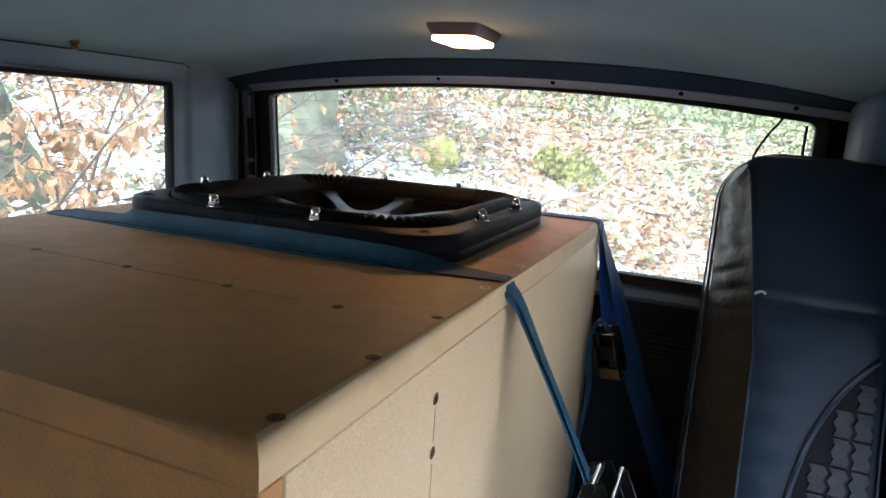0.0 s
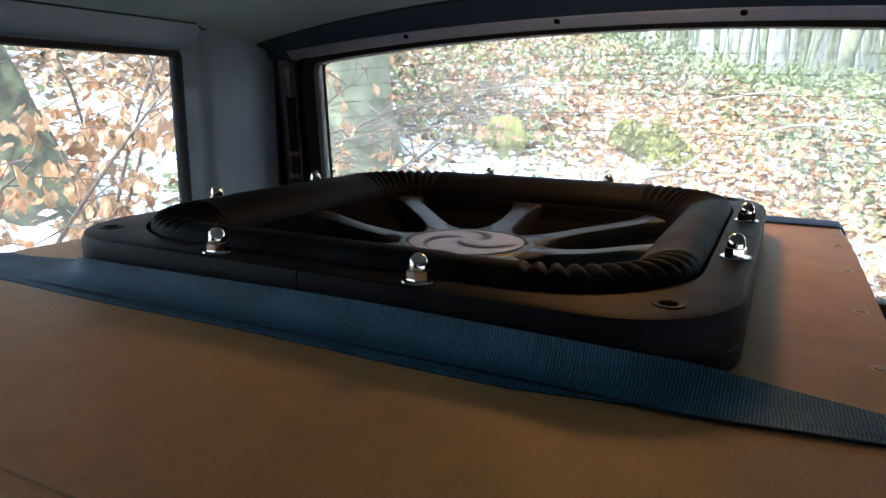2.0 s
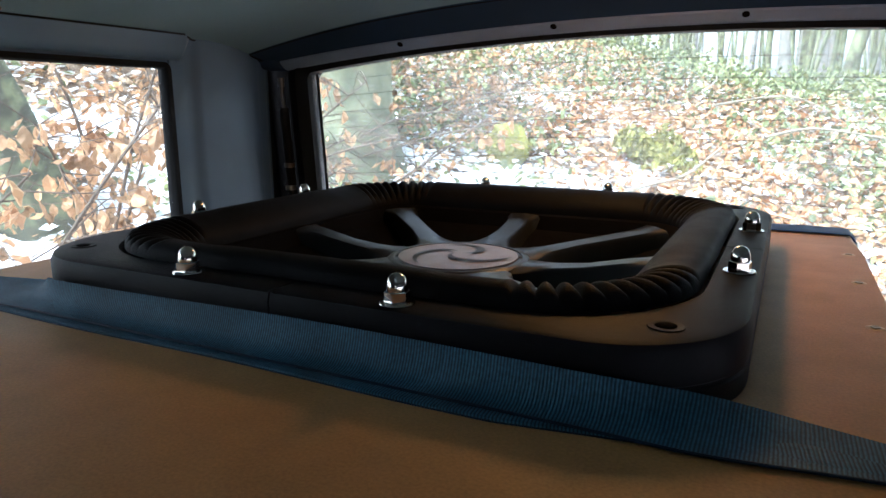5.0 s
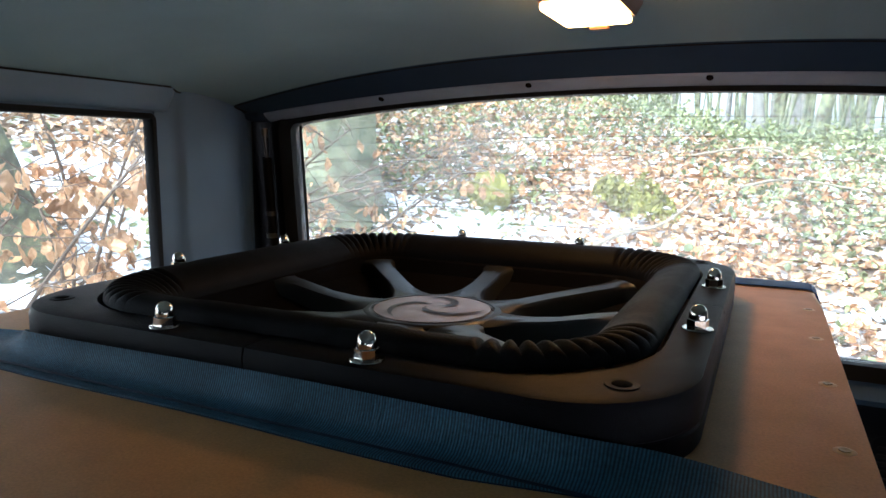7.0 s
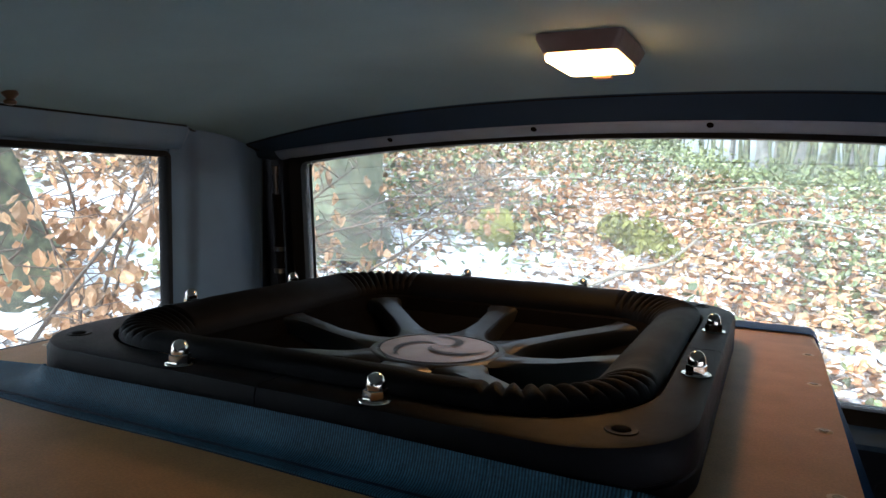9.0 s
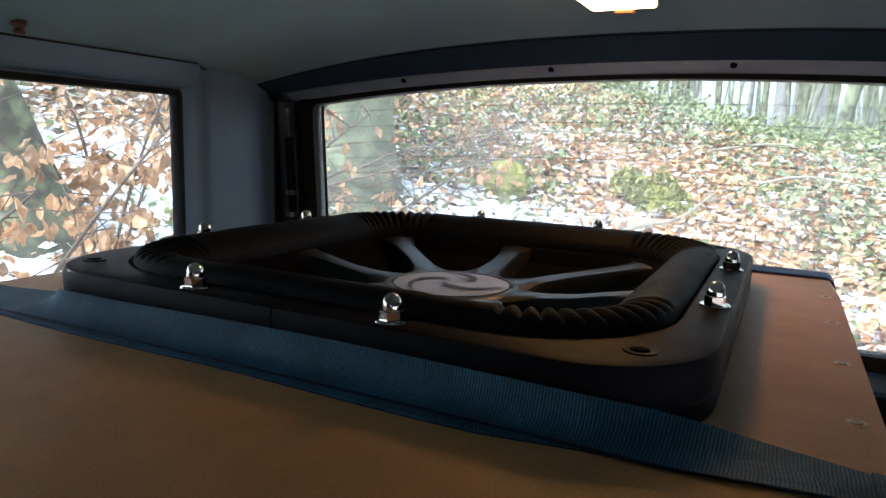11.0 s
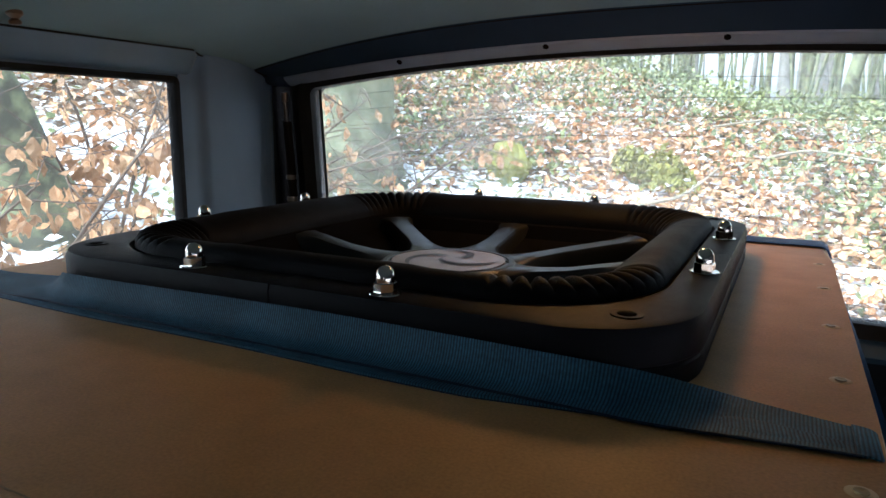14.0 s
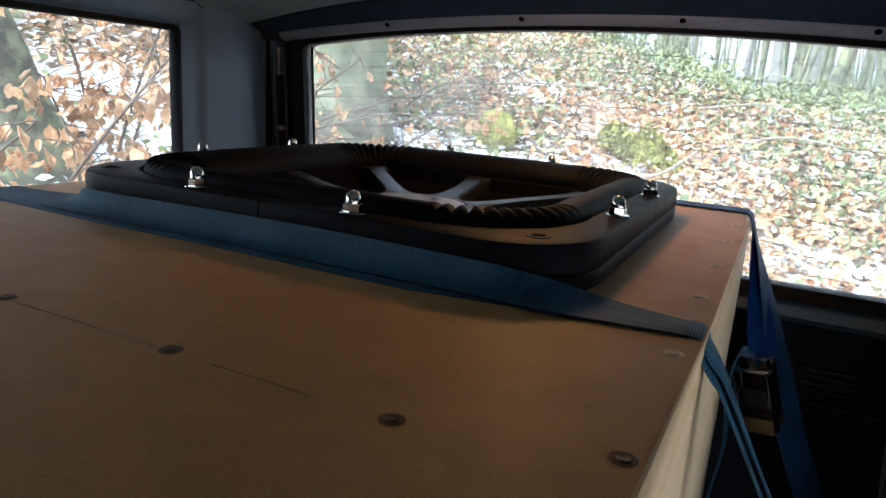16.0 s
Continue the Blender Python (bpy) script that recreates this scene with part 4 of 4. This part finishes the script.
    bm = tube([(x, SY - 0.0055, 1.217 - 0.02 * (x - 0.56)), (x + 0.0042, SY - 0.0058, 1.213 - 0.02 * (x - 0.56))], 0.0010, 5)
    recline(bm)
    part("stitch", bm, THREAD, seat)
# printed tyre: an oval border with rows of tread lugs inside
EX, EZ, EA, EB = 0.800, 0.93, 0.165, 0.262


def in_seat(x, z, m=0.006):
    return 0.552 < x < 0.726 and z > 0.74 and ((x - EX) / (EA - m)) ** 2 + ((z - EZ) / (EB - m)) ** 2 < 1


pts = [(EX - EA * math.cos(radians(a)), SY - 0.0055, EZ + EB * math.sin(radians(a))) for a in range(-60, 80, 4)]
pts = [p for p in pts if p[0] < 0.728 and p[2] > 0.74]
bm = tube(pts, 0.003, 6)
recline(bm)
part("tyre_border", bm, LEATHER, seat)
bm = bmesh.new()
ring = [(max(0.56, min(0.726, EX - (EA - 0.006) * math.cos(radians(a)))), max(0.745, EZ + (EB - 0.006) * math.sin(radians(a)))) for a in range(-60, 76, 4)]
ring += [(0.726, 0.745)]
a = [bm.verts.new((u, SY - 0.0030, v)) for u, v in ring]
b = [bm.verts.new((u, SY - 0.0046, v)) for u, v in ring]
bm.faces.new(b)
for i in range(len(ring)):
    bm.faces.new((a[i], a[(i + 1) % len(ring)], b[(i + 1) % len(ring)], b[i]))
recline(bm)
part("tyre_field", bm, RUBBER, seat, smooth=False)
for col in range(5):
    for row in range(14):
        x, z, h = 0.637 + col * 0.0225, 0.742 + row * 0.033, 0.031
        if not (in_seat(x, z) and in_seat(x + 0.004, z + h)):
            continue
        bm = bmesh.new()
        zig = [0, 0.0035, -0.001, 0.004, 0.0]
        ol = [(x + zig[k], z + h * k / 4) for k in range(5)] + [(x + 0.0185 + zig[4 - k], z + h * (4 - k) / 4) for k in range(5)]
        a = [bm.verts.new((u, SY - 0.0044, v)) for u, v in ol]
        b = [bm.verts.new((u * 0.95 + (x + 0.011) * 0.05, SY - 0.0078, v * 0.97 + (z + h / 2) * 0.03)) for u, v in ol]
        bm.faces.new(b)
        for i in range(len(ol)):
            bm.faces.new((a[i], a[(i + 1) % len(ol)], b[(i + 1) % len(ol)], b[i]))
        recline(bm)
        part("tread_lug", bm, TREAD, seat, smooth=False)


# ---- outside: bank, trees and undergrowth ----
def ground_z(x, y):
    """A bank that climbs behind the car and to its left."""
    b = 1.15 + 0.25 * (y - 4.2) - 0.15 * (max(-4, min(3, x)) + 0.5)
    cap = 1.5 + 0.33 * max(0.0, min(5.0, -x))
    k = 0.25
    b = min(b, cap) - k * math.exp(-abs(b - cap) / k) * 0.3
    b = max(0.0, b)
    b += 0.3 * min(6.0, max(0.0, -x - 1.8)) * min(1, max(0, (y + 6) / 4))
    if y > 8:
        b -= 0.05 * min(20, y - 8)
    far = max(abs(x), abs(y))
    if far > 30:
        b *= max(0, 1 - (far - 30) / 40)
    near = max(0, 1 - far / 14)
    b += near * (0.10 * noise.noise(Vector((x * 0.9, y * 0.9, 0))) + 0.04 * noise.noise(Vector((x * 3.1, y * 3.1, 5))))
    if -1.0 < x < 1.2 and -3 < y < 1.0:
        b = min(b, 0.1)
    return b


def steps_of(lo, hi, fine_lo, fine_hi, step):
    out, v, s = [], fine_lo, step
    while v > lo:
        s *= 1.25
        v -= s
        out.append(v)
    out = out[::-1] + [fine_lo + step * k for k in range(int((fine_hi - fine_lo) / step) + 1)]
    v, s = out[-1], step
    while v < hi:
        s *= 1.25
        v += s
        out.append(v)
    return out


xs, ys = steps_of(-900, 900, -6, 4, 0.1), steps_of(-900, 900, -1, 9, 0.1)
verts = [(x, y, ground_z(x, y)) for x in xs for y in ys]
n = len(ys)
faces = [(i * n + j, (i + 1) * n + j, (i + 1) * n + j + 1, i * n + j + 1) for i in range(len(xs) - 1) for j in range(n - 1)]
SOIL = mat("leaf_mould", (0.20, 0.135, 0.085), rough=0.95, vary=0.5, scale=5, bump=1.0, fine=60, tint=(0.10, 0.075, 0.05))
# thin snow lies on the soil in patches
nd, ln = SOIL.node_tree.nodes, SOIL.node_tree.links
pb = nd["Principled BSDF"]
src = pb.inputs["Base Color"].links[0].from_socket
sn, tcs = nd.new("ShaderNodeTexNoise"), nd.new("ShaderNodeTexCoord")
sn.inputs["Scale"].default_value, sn.inputs["Detail"].default_value, sn.inputs["Roughness"].default_value = 1.1, 9, 0.68
ln.new(tcs.outputs["Object"], sn.inputs["Vector"])
mr = nd.new("ShaderNodeMapRange")
mr.inputs[1].default_value, mr.inputs[2].default_value = 0.50, 0.56
ln.new(sn.outputs[0], mr.inputs[0])
mx = nd.new("ShaderNodeMix")
mx.data_type = "RGBA"
mx.inputs[7].default_value = (0.86, 0.88, 0.90, 1)
ln.new(mr.outputs[0], mx.inputs[0])
ln.new(src, mx.inputs[6])
ln.new(mx.outputs[2], pb.inputs["Base Color"])
me = bpy.data.meshes.new("ground")
me.from_pydata(verts, [], faces)
me.materials.append(SOIL)
me.polygons.foreach_set("use_smooth", [True] * len(me.polygons))
tagged(new("ground", me), "wooded bank with leaf litter and thin snow", "ground", kind="structure")

DEAD = mat("dead_leaves", (0.46, 0.232, 0.105), rough=0.7, vary=0.5, scale=2, bump=0.0, tint=(0.60, 0.40, 0.22), island=0.5)
PALE = mat("pale_leaves", (0.50, 0.36, 0.23), rough=0.7, vary=0.4, scale=2, bump=0.0, tint=(0.5, 0.33, 0.2), island=0.3)
GREEN = mat("ivy_leaves", (0.15, 0.185, 0.08), rough=0.5, vary=0.5, scale=2, bump=0.0, tint=(0.27, 0.28, 0.11), island=0.6)
SNOW = mat("snow", (0.86, 0.88, 0.90), rough=0.8, vary=0.2, scale=9, bump=0.5, fine=60, tint=(0.75, 0.78, 0.82))
MOSS = mat("moss", (0.26, 0.25, 0.06), rough=1.0, vary=0.6, scale=14, bump=1.0, fine=120, tint=(0.20, 0.19, 0.05))
BARK = mat("bark", (0.26, 0.265, 0.165), rough=0.9, vary=0.8, scale=7, bump=0.8, fine=70, tint=(0.11, 0.125, 0.075))
BARK_G = mat("mossy_bark", (0.24, 0.255, 0.14), rough=0.95, vary=0.9, scale=13, bump=1.0, fine=70, tint=(0.10, 0.10, 0.07))
BARK_D = mat("dark_bark", (0.27, 0.26, 0.23), rough=0.9, vary=0.5, scale=9, bump=1.0, fine=70)
TWIG = mat("twig_bark", (0.15, 0.11, 0.08), rough=0.8, vary=0.4, scale=30, bump=0.4, fine=200)
BEECH = mat("beech_leaves", (0.44, 0.245, 0.125), rough=0.55, vary=0.5, scale=6, bump=0.3, fine=120, tint=(0.60, 0.41, 0.24), island=0.5)
# thin dry leaves let some light through
nd, ln = BEECH.node_tree.nodes, BEECH.node_tree.links
pb, tl, ms = nd["Principled BSDF"], nd.new("ShaderNodeBsdfTranslucent"), nd.new("ShaderNodeMixShader")
ln.new(pb.inputs["Base Color"].links[0].from_socket, tl.inputs[0])
ms.inputs[0].default_value = 0.4
ln.new(pb.outputs[0], ms.inputs[1])
ln.new(tl.outputs[0], ms.inputs[2])
ln.new(ms.outputs[0], nd["Material Output"].inputs[0])
rng = np.random.default_rng(7)


def leaf_mesh(name, places, sizes, material, curl=0.25, flat=0.5, hang=False):
    """Many curled pointed leaves as one mesh."""
    tv, tf = [], []
    shape = [(-0.5, 0, 0), (-0.2, 0.2, 1), (0.18, 0.2, 1), (0.5, 0, 0.3), (0.18, -0.2, 1), (-0.2, -0.2, 1), (0.0, 0, 0)]
    fs = [(0, 6, 1), (1, 6, 2), (2, 6, 3), (3, 6, 4), (4, 6, 5), (5, 6, 0)]
    for p, s in zip(places, sizes):
        if hang:
            rot = Euler((rng.uniform(-0.8, 0.8), rng.uniform(0.5, 1.7), rng.uniform(0, 6.28))).to_matrix()
        else:
            rot = Euler((rng.normal(0, flat), rng.normal(0, flat), rng.uniform(0, 6.28))).to_matrix()
        c = curl * rng.uniform(-0.6, 1.6)
        wide = rng.uniform(0.55, 0.85) if hang else rng.uniform(1.0, 1.7)
        b = len(tv)
        for x, y, k in shape:
            tv.append(tuple(rot @ Vector((x * s, y * s * wide, (c * k * 0.5 + c * x * x) * s)) + Vector(p)))
        tf += [tuple(b + i for i in f) for f in fs]
    me = bpy.data.meshes.new(name)
    me.from_pydata(tv, [], tf)
    me.materials.append(material)
    return me


def scatter(count, x0, x1, y0, y1, keep):
    out = []
    while len(out) < count:
        x, y = rng.uniform(x0, x1), rng.uniform(y0, y1)
        if rng.uniform() < keep(x, y):
            out.append((x, y, ground_z(x, y) + rng.uniform(0.0, 0.05)))
    return out


def snow_patch(x, y):
    """Where the snow lies open between the leaves."""
    a = math.exp(-(((x + 1.22) / 0.80) ** 2 + ((y - 2.98) / 0.45) ** 2))
    b = math.exp(-(((x + 2.7) / 1.0) ** 2 + ((y - 1.6) / 1.1) ** 2))
    return min(1.0, 1.3 * (a + b))


def in_sight(x, y):
    return 0.0 if (-1.1 < x < 1.3 and y < 1.2) or (x > 0.6 + 0.45 * y) else 1.0


def green_patch(x, y):
    v = noise.noise(Vector((x * 0.7, y * 0.7, 9.0))) * 0.5 + 0.5
    return max(0.0, min(1.0, v * 1.7 - 0.62 + 0.15 * (y > 4.0) + 0.2 * (y > 4.8) + 0.35 * (y > 5.6)))


near_leaves = scatter(24000, -5, 3.5, 0.2, 7.5, lambda x, y: in_sight(x, y) * (1 - 0.8 * snow_patch(x, y)) * (1 - 0.55 * green_patch(x, y)))
tagged(new("leaf_litter", leaf_mesh("leaf_litter", near_leaves, rng.uniform(0.03, 0.082, len(near_leaves)), DEAD, curl=0.5, flat=0.65)), "fallen brown beech leaves on the bank", "leaves", kind="stuff")
pale = scatter(9000, -5, 3.5, 0.2, 7.5, lambda x, y: in_sight(x, y) * (1 - 0.85 * snow_patch(x, y)))
tagged(new("pale_leaf_litter", leaf_mesh("pale_leaf_litter", pale, rng.uniform(0.03, 0.075, len(pale)), PALE, curl=0.5, flat=0.6)), "bleached fallen leaves on the bank", "leaves", kind="stuff")
ivy = scatter(22000, -4.5, 4, 1.5, 8.5, lambda x, y: in_sight(x, y) * green_patch(x, y))
ivy = [(x, y, z + rng.uniform(0, 0.07 + 0.25 * max(0, min(1, (y - 5) / 2)) * rng.uniform())) for x, y, z in ivy]
tagged(new("ivy", leaf_mesh("ivy", ivy, rng.uniform(0.025, 0.07, len(ivy)), GREEN, flat=0.7)), "low green ivy and bramble leaves", "ivy", kind="stuff")
flakes = scatter(11000, -5, 3.5, 0.2, 7.5, lambda x, y: in_sight(x, y) * (0.25 + 0.65 * snow_patch(x, y)))
tagged(new("snow_crumbs", leaf_mesh("snow_crumbs", [(x, y, z + 0.02) for x, y, z in flakes], rng.uniform(0.02, 0.075, len(flakes)), SNOW, curl=0.4, flat=0.3)), "thin lumps of snow between the leaves", "snow", kind="stuff")


def stone(at, size, label, seed):
    bm = bmesh.new()
    bmesh.ops.create_icosphere(bm, subdivisions=4, radius=1.0)
    for v in bm.verts:
        d = 1 + 0.35 * noise.noise(v.co * 1.4 + Vector((seed, 0, 0))) + 0.12 * noise.noise(v.co * 5 + Vector((0, seed, 0)))
        v.co = Vector((v.co.x * size[0], v.co.y * size[1], v.co.z * size[2])) * d
    ob = part("mossy_stone", bm, MOSS)
    ob.location = at
    return tagged(ob, label, "stone", "stones on the bank")


tufts = []
for cx, cy, rr in ((-1.29, 3.35, 0.12), (-0.42, 3.80, 0.19), (-0.60, 3.70, 0.10)):
    for _ in range(420):
        a, d = rng.uniform(0, 6.28), rr * math.sqrt(rng.uniform())
        x, y = cx + d * math.cos(a) * 1.2, cy + d * math.sin(a)
        tufts.append((x, y, ground_z(x, y) + 0.03 + max(0, 0.25 - d * 1.3) * rng.uniform(0.5, 1)))
tagged(new("moss_tufts", leaf_mesh("moss_tufts", tufts, rng.uniform(0.02, 0.055, len(tufts)), MOSS, flat=1.0)), "shaggy olive moss on stones and stumps", "moss", kind="stuff")
stone((-1.29, 3.36, ground_z(-1.29, 3.36) + 0.09), (0.12, 0.10, 0.17), "moss-covered stone beside a patch of snow", 2.0)
stone((-0.46, 3.82, ground_z(-0.46, 3.82) + 0.01), (0.17, 0.12, 0.10), "low moss-covered stone among fallen leaves", 7.0)


def snow_sheet(cx, cy, rx, ry, seed, label, deep=0.05):
    """An open patch of thin snow with a ragged edge."""
    bm = bmesh.new()
    n, vs_ = 44, {}
    for i in range(n + 1):
        for j in range(n + 1):
            u, v = 2.4 * i / n - 1.2, 2.4 * j / n - 1.2
            x, y = cx + u * rx, cy + v * ry
            e = 1 - math.hypot(u, v) + 0.75 * noise.noise(Vector((x * 3, y * 3, seed))) + 0.5 * noise.noise(Vector((x * 11, y * 11, seed)))
            if e > 0.22:
                vs_[i, j] = bm.verts.new((x, y, ground_z(x, y) + deep * 0.24 + deep * min(0.6, e) + 0.012 * noise.noise(Vector((x * 25, y * 25, 2)))))
    for i in range(n):
        for j in range(n):
            c = [vs_.get(k) for k in ((i, j), (i + 1, j), (i + 1, j + 1), (i, j + 1))]
            if all(c):
                bm.faces.new(c)
    return tagged(part("snow_patch", bm, SNOW), label, "snow", kind="stuff")


snow_sheet(-1.20, 2.98, 0.85, 0.42, 1.0, "patch of thin snow below a mossy stone", 0.045)
snow_sheet(-2.75, 1.7, 0.9, 0.8, 3.0, "wide patch of thin snow on the bank beside the car", 0.02)
snow_sheet(-2.3, 0.6, 0.5, 0.5, 4.0, "patch of thin snow under beech shrubs", 0.02)
snow_sheet(-0.2, 2.6, 0.4, 0.22, 6.0, "small patch of thin snow among leaves")
snow_sheet(1.0, 3.0, 0.5, 0.3, 8.0, "small patch of thin snow among leaves")


def fallen_branch(points, r, label):
    pts = [Vector((x, y, ground_z(x, y) + h)) for x, y, h in points]
    return tagged(part("fallen_branch", tube(bend(pts, 6), r, 7, taper=0.4), PALE_BARK), label, "branch", "fallen branches")


PALE_BARK = mat("pale_bark", (0.34, 0.29, 0.21), rough=0.85, vary=0.4, scale=20, bump=0.6, fine=120)
fallen_branch([(-0.62, 2.9, 0.05), (-0.45, 3.2, 0.10), (-0.25, 3.4, 0.12), (-0.1, 3.75, 0.2)], 0.016, "pale fallen branch lying on leaves")
fallen_branch([(0.1, 4.6, 0.08), (0.4, 4.75, 0.12), (0.85, 4.7, 0.1)], 0.013, "thin fallen branch on the bank")
fallen_branch([(-1.9, 3.9, 0.1), (-1.4, 4.1, 0.22), (-0.9, 4.35, 0.25)], 0.011, "thin fallen branch on the bank")
fallen_branch([(-0.3, 5.2, 0.1), (0.2, 5.4, 0.16), (0.5, 5.3, 0.1)], 0.012, "thin fallen branch on the bank")


def tree(at, radius, height, lean, material, label, limbs=3, seed=0):
    """A tapered trunk with bare limbs."""
    r = random.Random(seed)
    x, y = at
    z = ground_z(x, y) - 0.1
    t = thing("tree", (x, y, z), label, "tree", "trees of the wood")
    pts, p = [], Vector((0, 0, 0))
    for k in range(9):
        u = k / 8
        pts.append(Vector((lean[0] * u * height + r.uniform(-1, 1) * radius * 0.25, lean[1] * u * height + r.uniform(-1, 1) * radius * 0.25, u * height)))
    bm = tube(bend(pts, 3), radius, 14, taper=0.55)
    for v in bm.verts:
        if v.co.z < 0.35:
            k = 1 + 0.5 * (0.35 - v.co.z) / 0.35
            v.co.x, v.co.y = v.co.x * k, v.co.y * k
        d = noise.noise(Vector((v.co.x * 9, v.co.y * 9, v.co.z * 2 + seed))) * radius * 0.15
        v.co += Vector((v.co.x, v.co.y, 0)).normalized() * d if (v.co.x or v.co.y) else Vector()
    part("trunk", bm, material, t)
    for k in range(limbs):
        i = r.randrange(3, 8)
        a, ln_ = r.uniform(0, 6.28), r.uniform(0.5, 1.4)
        b0 = pts[i]
        q = [b0, b0 + Vector((math.cos(a) * ln_ * 0.4, math.sin(a) * ln_ * 0.4, 0.25 * ln_)), b0 + Vector((math.cos(a + 0.3) * ln_, math.sin(a + 0.3) * ln_, 0.8 * ln_))]
        part("limb", tube(bend(q, 4), radius * 0.28, 7, taper=0.3), material, t)
    return t


tree((-2.03, 2.74), 0.27, 5.0, (0.0, 0.03), BARK, "thick grey tree trunk close behind the car", 2, 3)
tree((-2.62, 1.24), 0.17, 4.0, (-0.05, -0.42), BARK_G, "leaning trunk overgrown with moss", 2, 5)
tree((-3.9, 2.2), 0.13, 5.0, (0.05, 0.0), BARK_D, "dark slender tree trunk on the bank", 3, 8)
r0 = random.Random(21)
for k in range(150):
    y = r0.uniform(7.8, 9.5) if k % 3 == 0 else r0.uniform(9, 26.0)
    x = (y + 0.6) * r0.uniform(-0.34, 0.32) + 0.2
    thin = k % 3 == 0
    rad = r0.uniform(0.010, 0.028) if thin else r0.choice((0.03, 0.04, 0.05, 0.07, 0.10, 0.16)) * r0.uniform(0.8, 1.3)
    s = 0.22 if thin else 0.07
    tree((x, y), rad, r0.uniform(2, 4) if thin else r0.uniform(5, 9), (r0.uniform(-s, s), r0.uniform(-s, s)), (BARK, BARK_G, BARK_D)[k % 3] if k % 9 else BARK,
         "thin bare sapling on the bank's crest" if thin else "bare grey woodland tree beyond the bank's crest", 5 if thin else 3, 30 + k)
tree((0.62, 7.4), 0.07, 2.6, (0.22, 0.0), BARK_G, "thin leaning trunk green with moss", 1, 90)


def hanging_leaves(name, places, sizes, material):
    """Dry leaves folded along the midrib and curling at the tip, hanging from their stalks."""
    tv, tf = [], []
    width = (0.04, 0.24, 0.30, 0.22, 0.02)
    for p, s in zip(places, sizes):
        rot = Euler((rng.normal(0, 0.5), rng.normal(1.25, 0.4), rng.uniform(0, 6.28))).to_matrix()
        curl, fold = rng.normal(0.9, 0.6), rng.uniform(-0.1, 0.9)
        wide = rng.uniform(0.75, 1.15)
        b = len(tv)
        x = z = 0.0
        for k, w in enumerate(width):
            a = curl * (k / 4 - 0.3)
            if k:
                x, z = x + 0.25 * math.cos(a), z + 0.25 * math.sin(a)
            ruffle = 0.05 * (-1) ** k
            for side in (-1, 0, 1):
                h = abs(side) * w * fold + side * ruffle
                tv.append(tuple(rot @ Vector(((x - h * math.sin(a)) * s, side * w * wide * s * math.cos(fold * 0.6), (z + h * math.cos(a)) * s)) + Vector(p)))
        for k in range(4):
            for j in (0, 1):
                q = b + 3 * k + j
                tf.append((q, q + 1, q + 4, q + 3))
    me = bpy.data.meshes.new(name)
    me.from_pydata(tv, [], tf)
    me.materials.append(material)
    return me


def beech_branch(root, ends, seed, leaves, name="beech_shrub"):
    """Thin forking branches with dry leaves hanging on them."""
    r = random.Random(seed)
    x, y, z = root
    t = thing(name, root, "young beech shrub with dry brown leaves still hanging", "shrub", "beech shrubs")
    spots = []
    for e in ends:
        end = Vector(e) - Vector(root)
        mid = end * 0.5 + Vector((r.uniform(-0.12, 0.12), r.uniform(-0.12, 0.12), r.uniform(0.0, 0.2)))
        line = bend([Vector((0, 0, 0)), mid, end], 10)
        bm = tube(line, 0.009, 7, taper=0.3)
        for k in range(26):
            i = r.randrange(5, len(line))
            a = Vector((r.uniform(-1, 1), r.uniform(-1, 1), r.uniform(-0.5, 0.6))).normalized()
            tip = line[i] + a * r.uniform(0.12, 0.32)
            side = bend([line[i], (line[i] + tip) / 2 + Vector((0, 0, r.uniform(-0.02, 0.04))), tip], 4)
            tube(side, 0.0028, 5, bm, 0.35)
            spots += side[2:]
        spots += line[6:]
        part("branch", bm, TWIG, t)
    pick = []
    while len(pick) < leaves:
        c = r.choice(spots)
        for _ in range(r.choice((1, 1, 2, 3, 4))):
            pick.append(c + Vector((r.uniform(-0.03, 0.03), r.uniform(-0.03, 0.03), r.uniform(-0.03, 0.0))))
    ob = new("foliage", hanging_leaves("foliage", pick, rng.uniform(0.036, 0.070, len(pick)), BEECH))
    ob.parent = t
    ob["kind"] = "stuff"
    return t


beech_branch((-1.75, 0.25, 0.3), [(-1.45, 0.55, 1.75), (-1.30, 0.95, 1.55), (-1.55, 0.25, 1.8), (-1.35, 0.45, 1.25), (-1.25, 0.15, 1.45)], 4, 520)
beech_branch((-2.1, 1.1, 0.6), [(-1.6, 1.25, 1.9), (-1.45, 1.35, 1.5), (-1.9, 0.75, 1.85), (-1.7, 0.7, 1.35), (-2.0, 1.5, 1.75)], 9, 560)
beech_branch((-1.9, 1.6, 0.7), [(-0.98, 1.55, 1.30), (-1.2, 1.5, 1.18), (-0.75, 1.8, 1.36), (-1.25, 1.75, 1.5)], 14, 70)
beech_branch((-2.4, 3.3, 0.9), [(-1.2, 3.3, 1.5), (-1.0, 3.5, 1.65), (-1.8, 3.6, 1.9)], 17, 110)
beech_branch((-2.3, 2.35, 0.95), [(-1.22, 2.72, 1.36), (-0.80, 2.78, 1.37), (-1.62, 2.5, 1.12), (-1.75, 2.4, 1.04)], 23, 110)
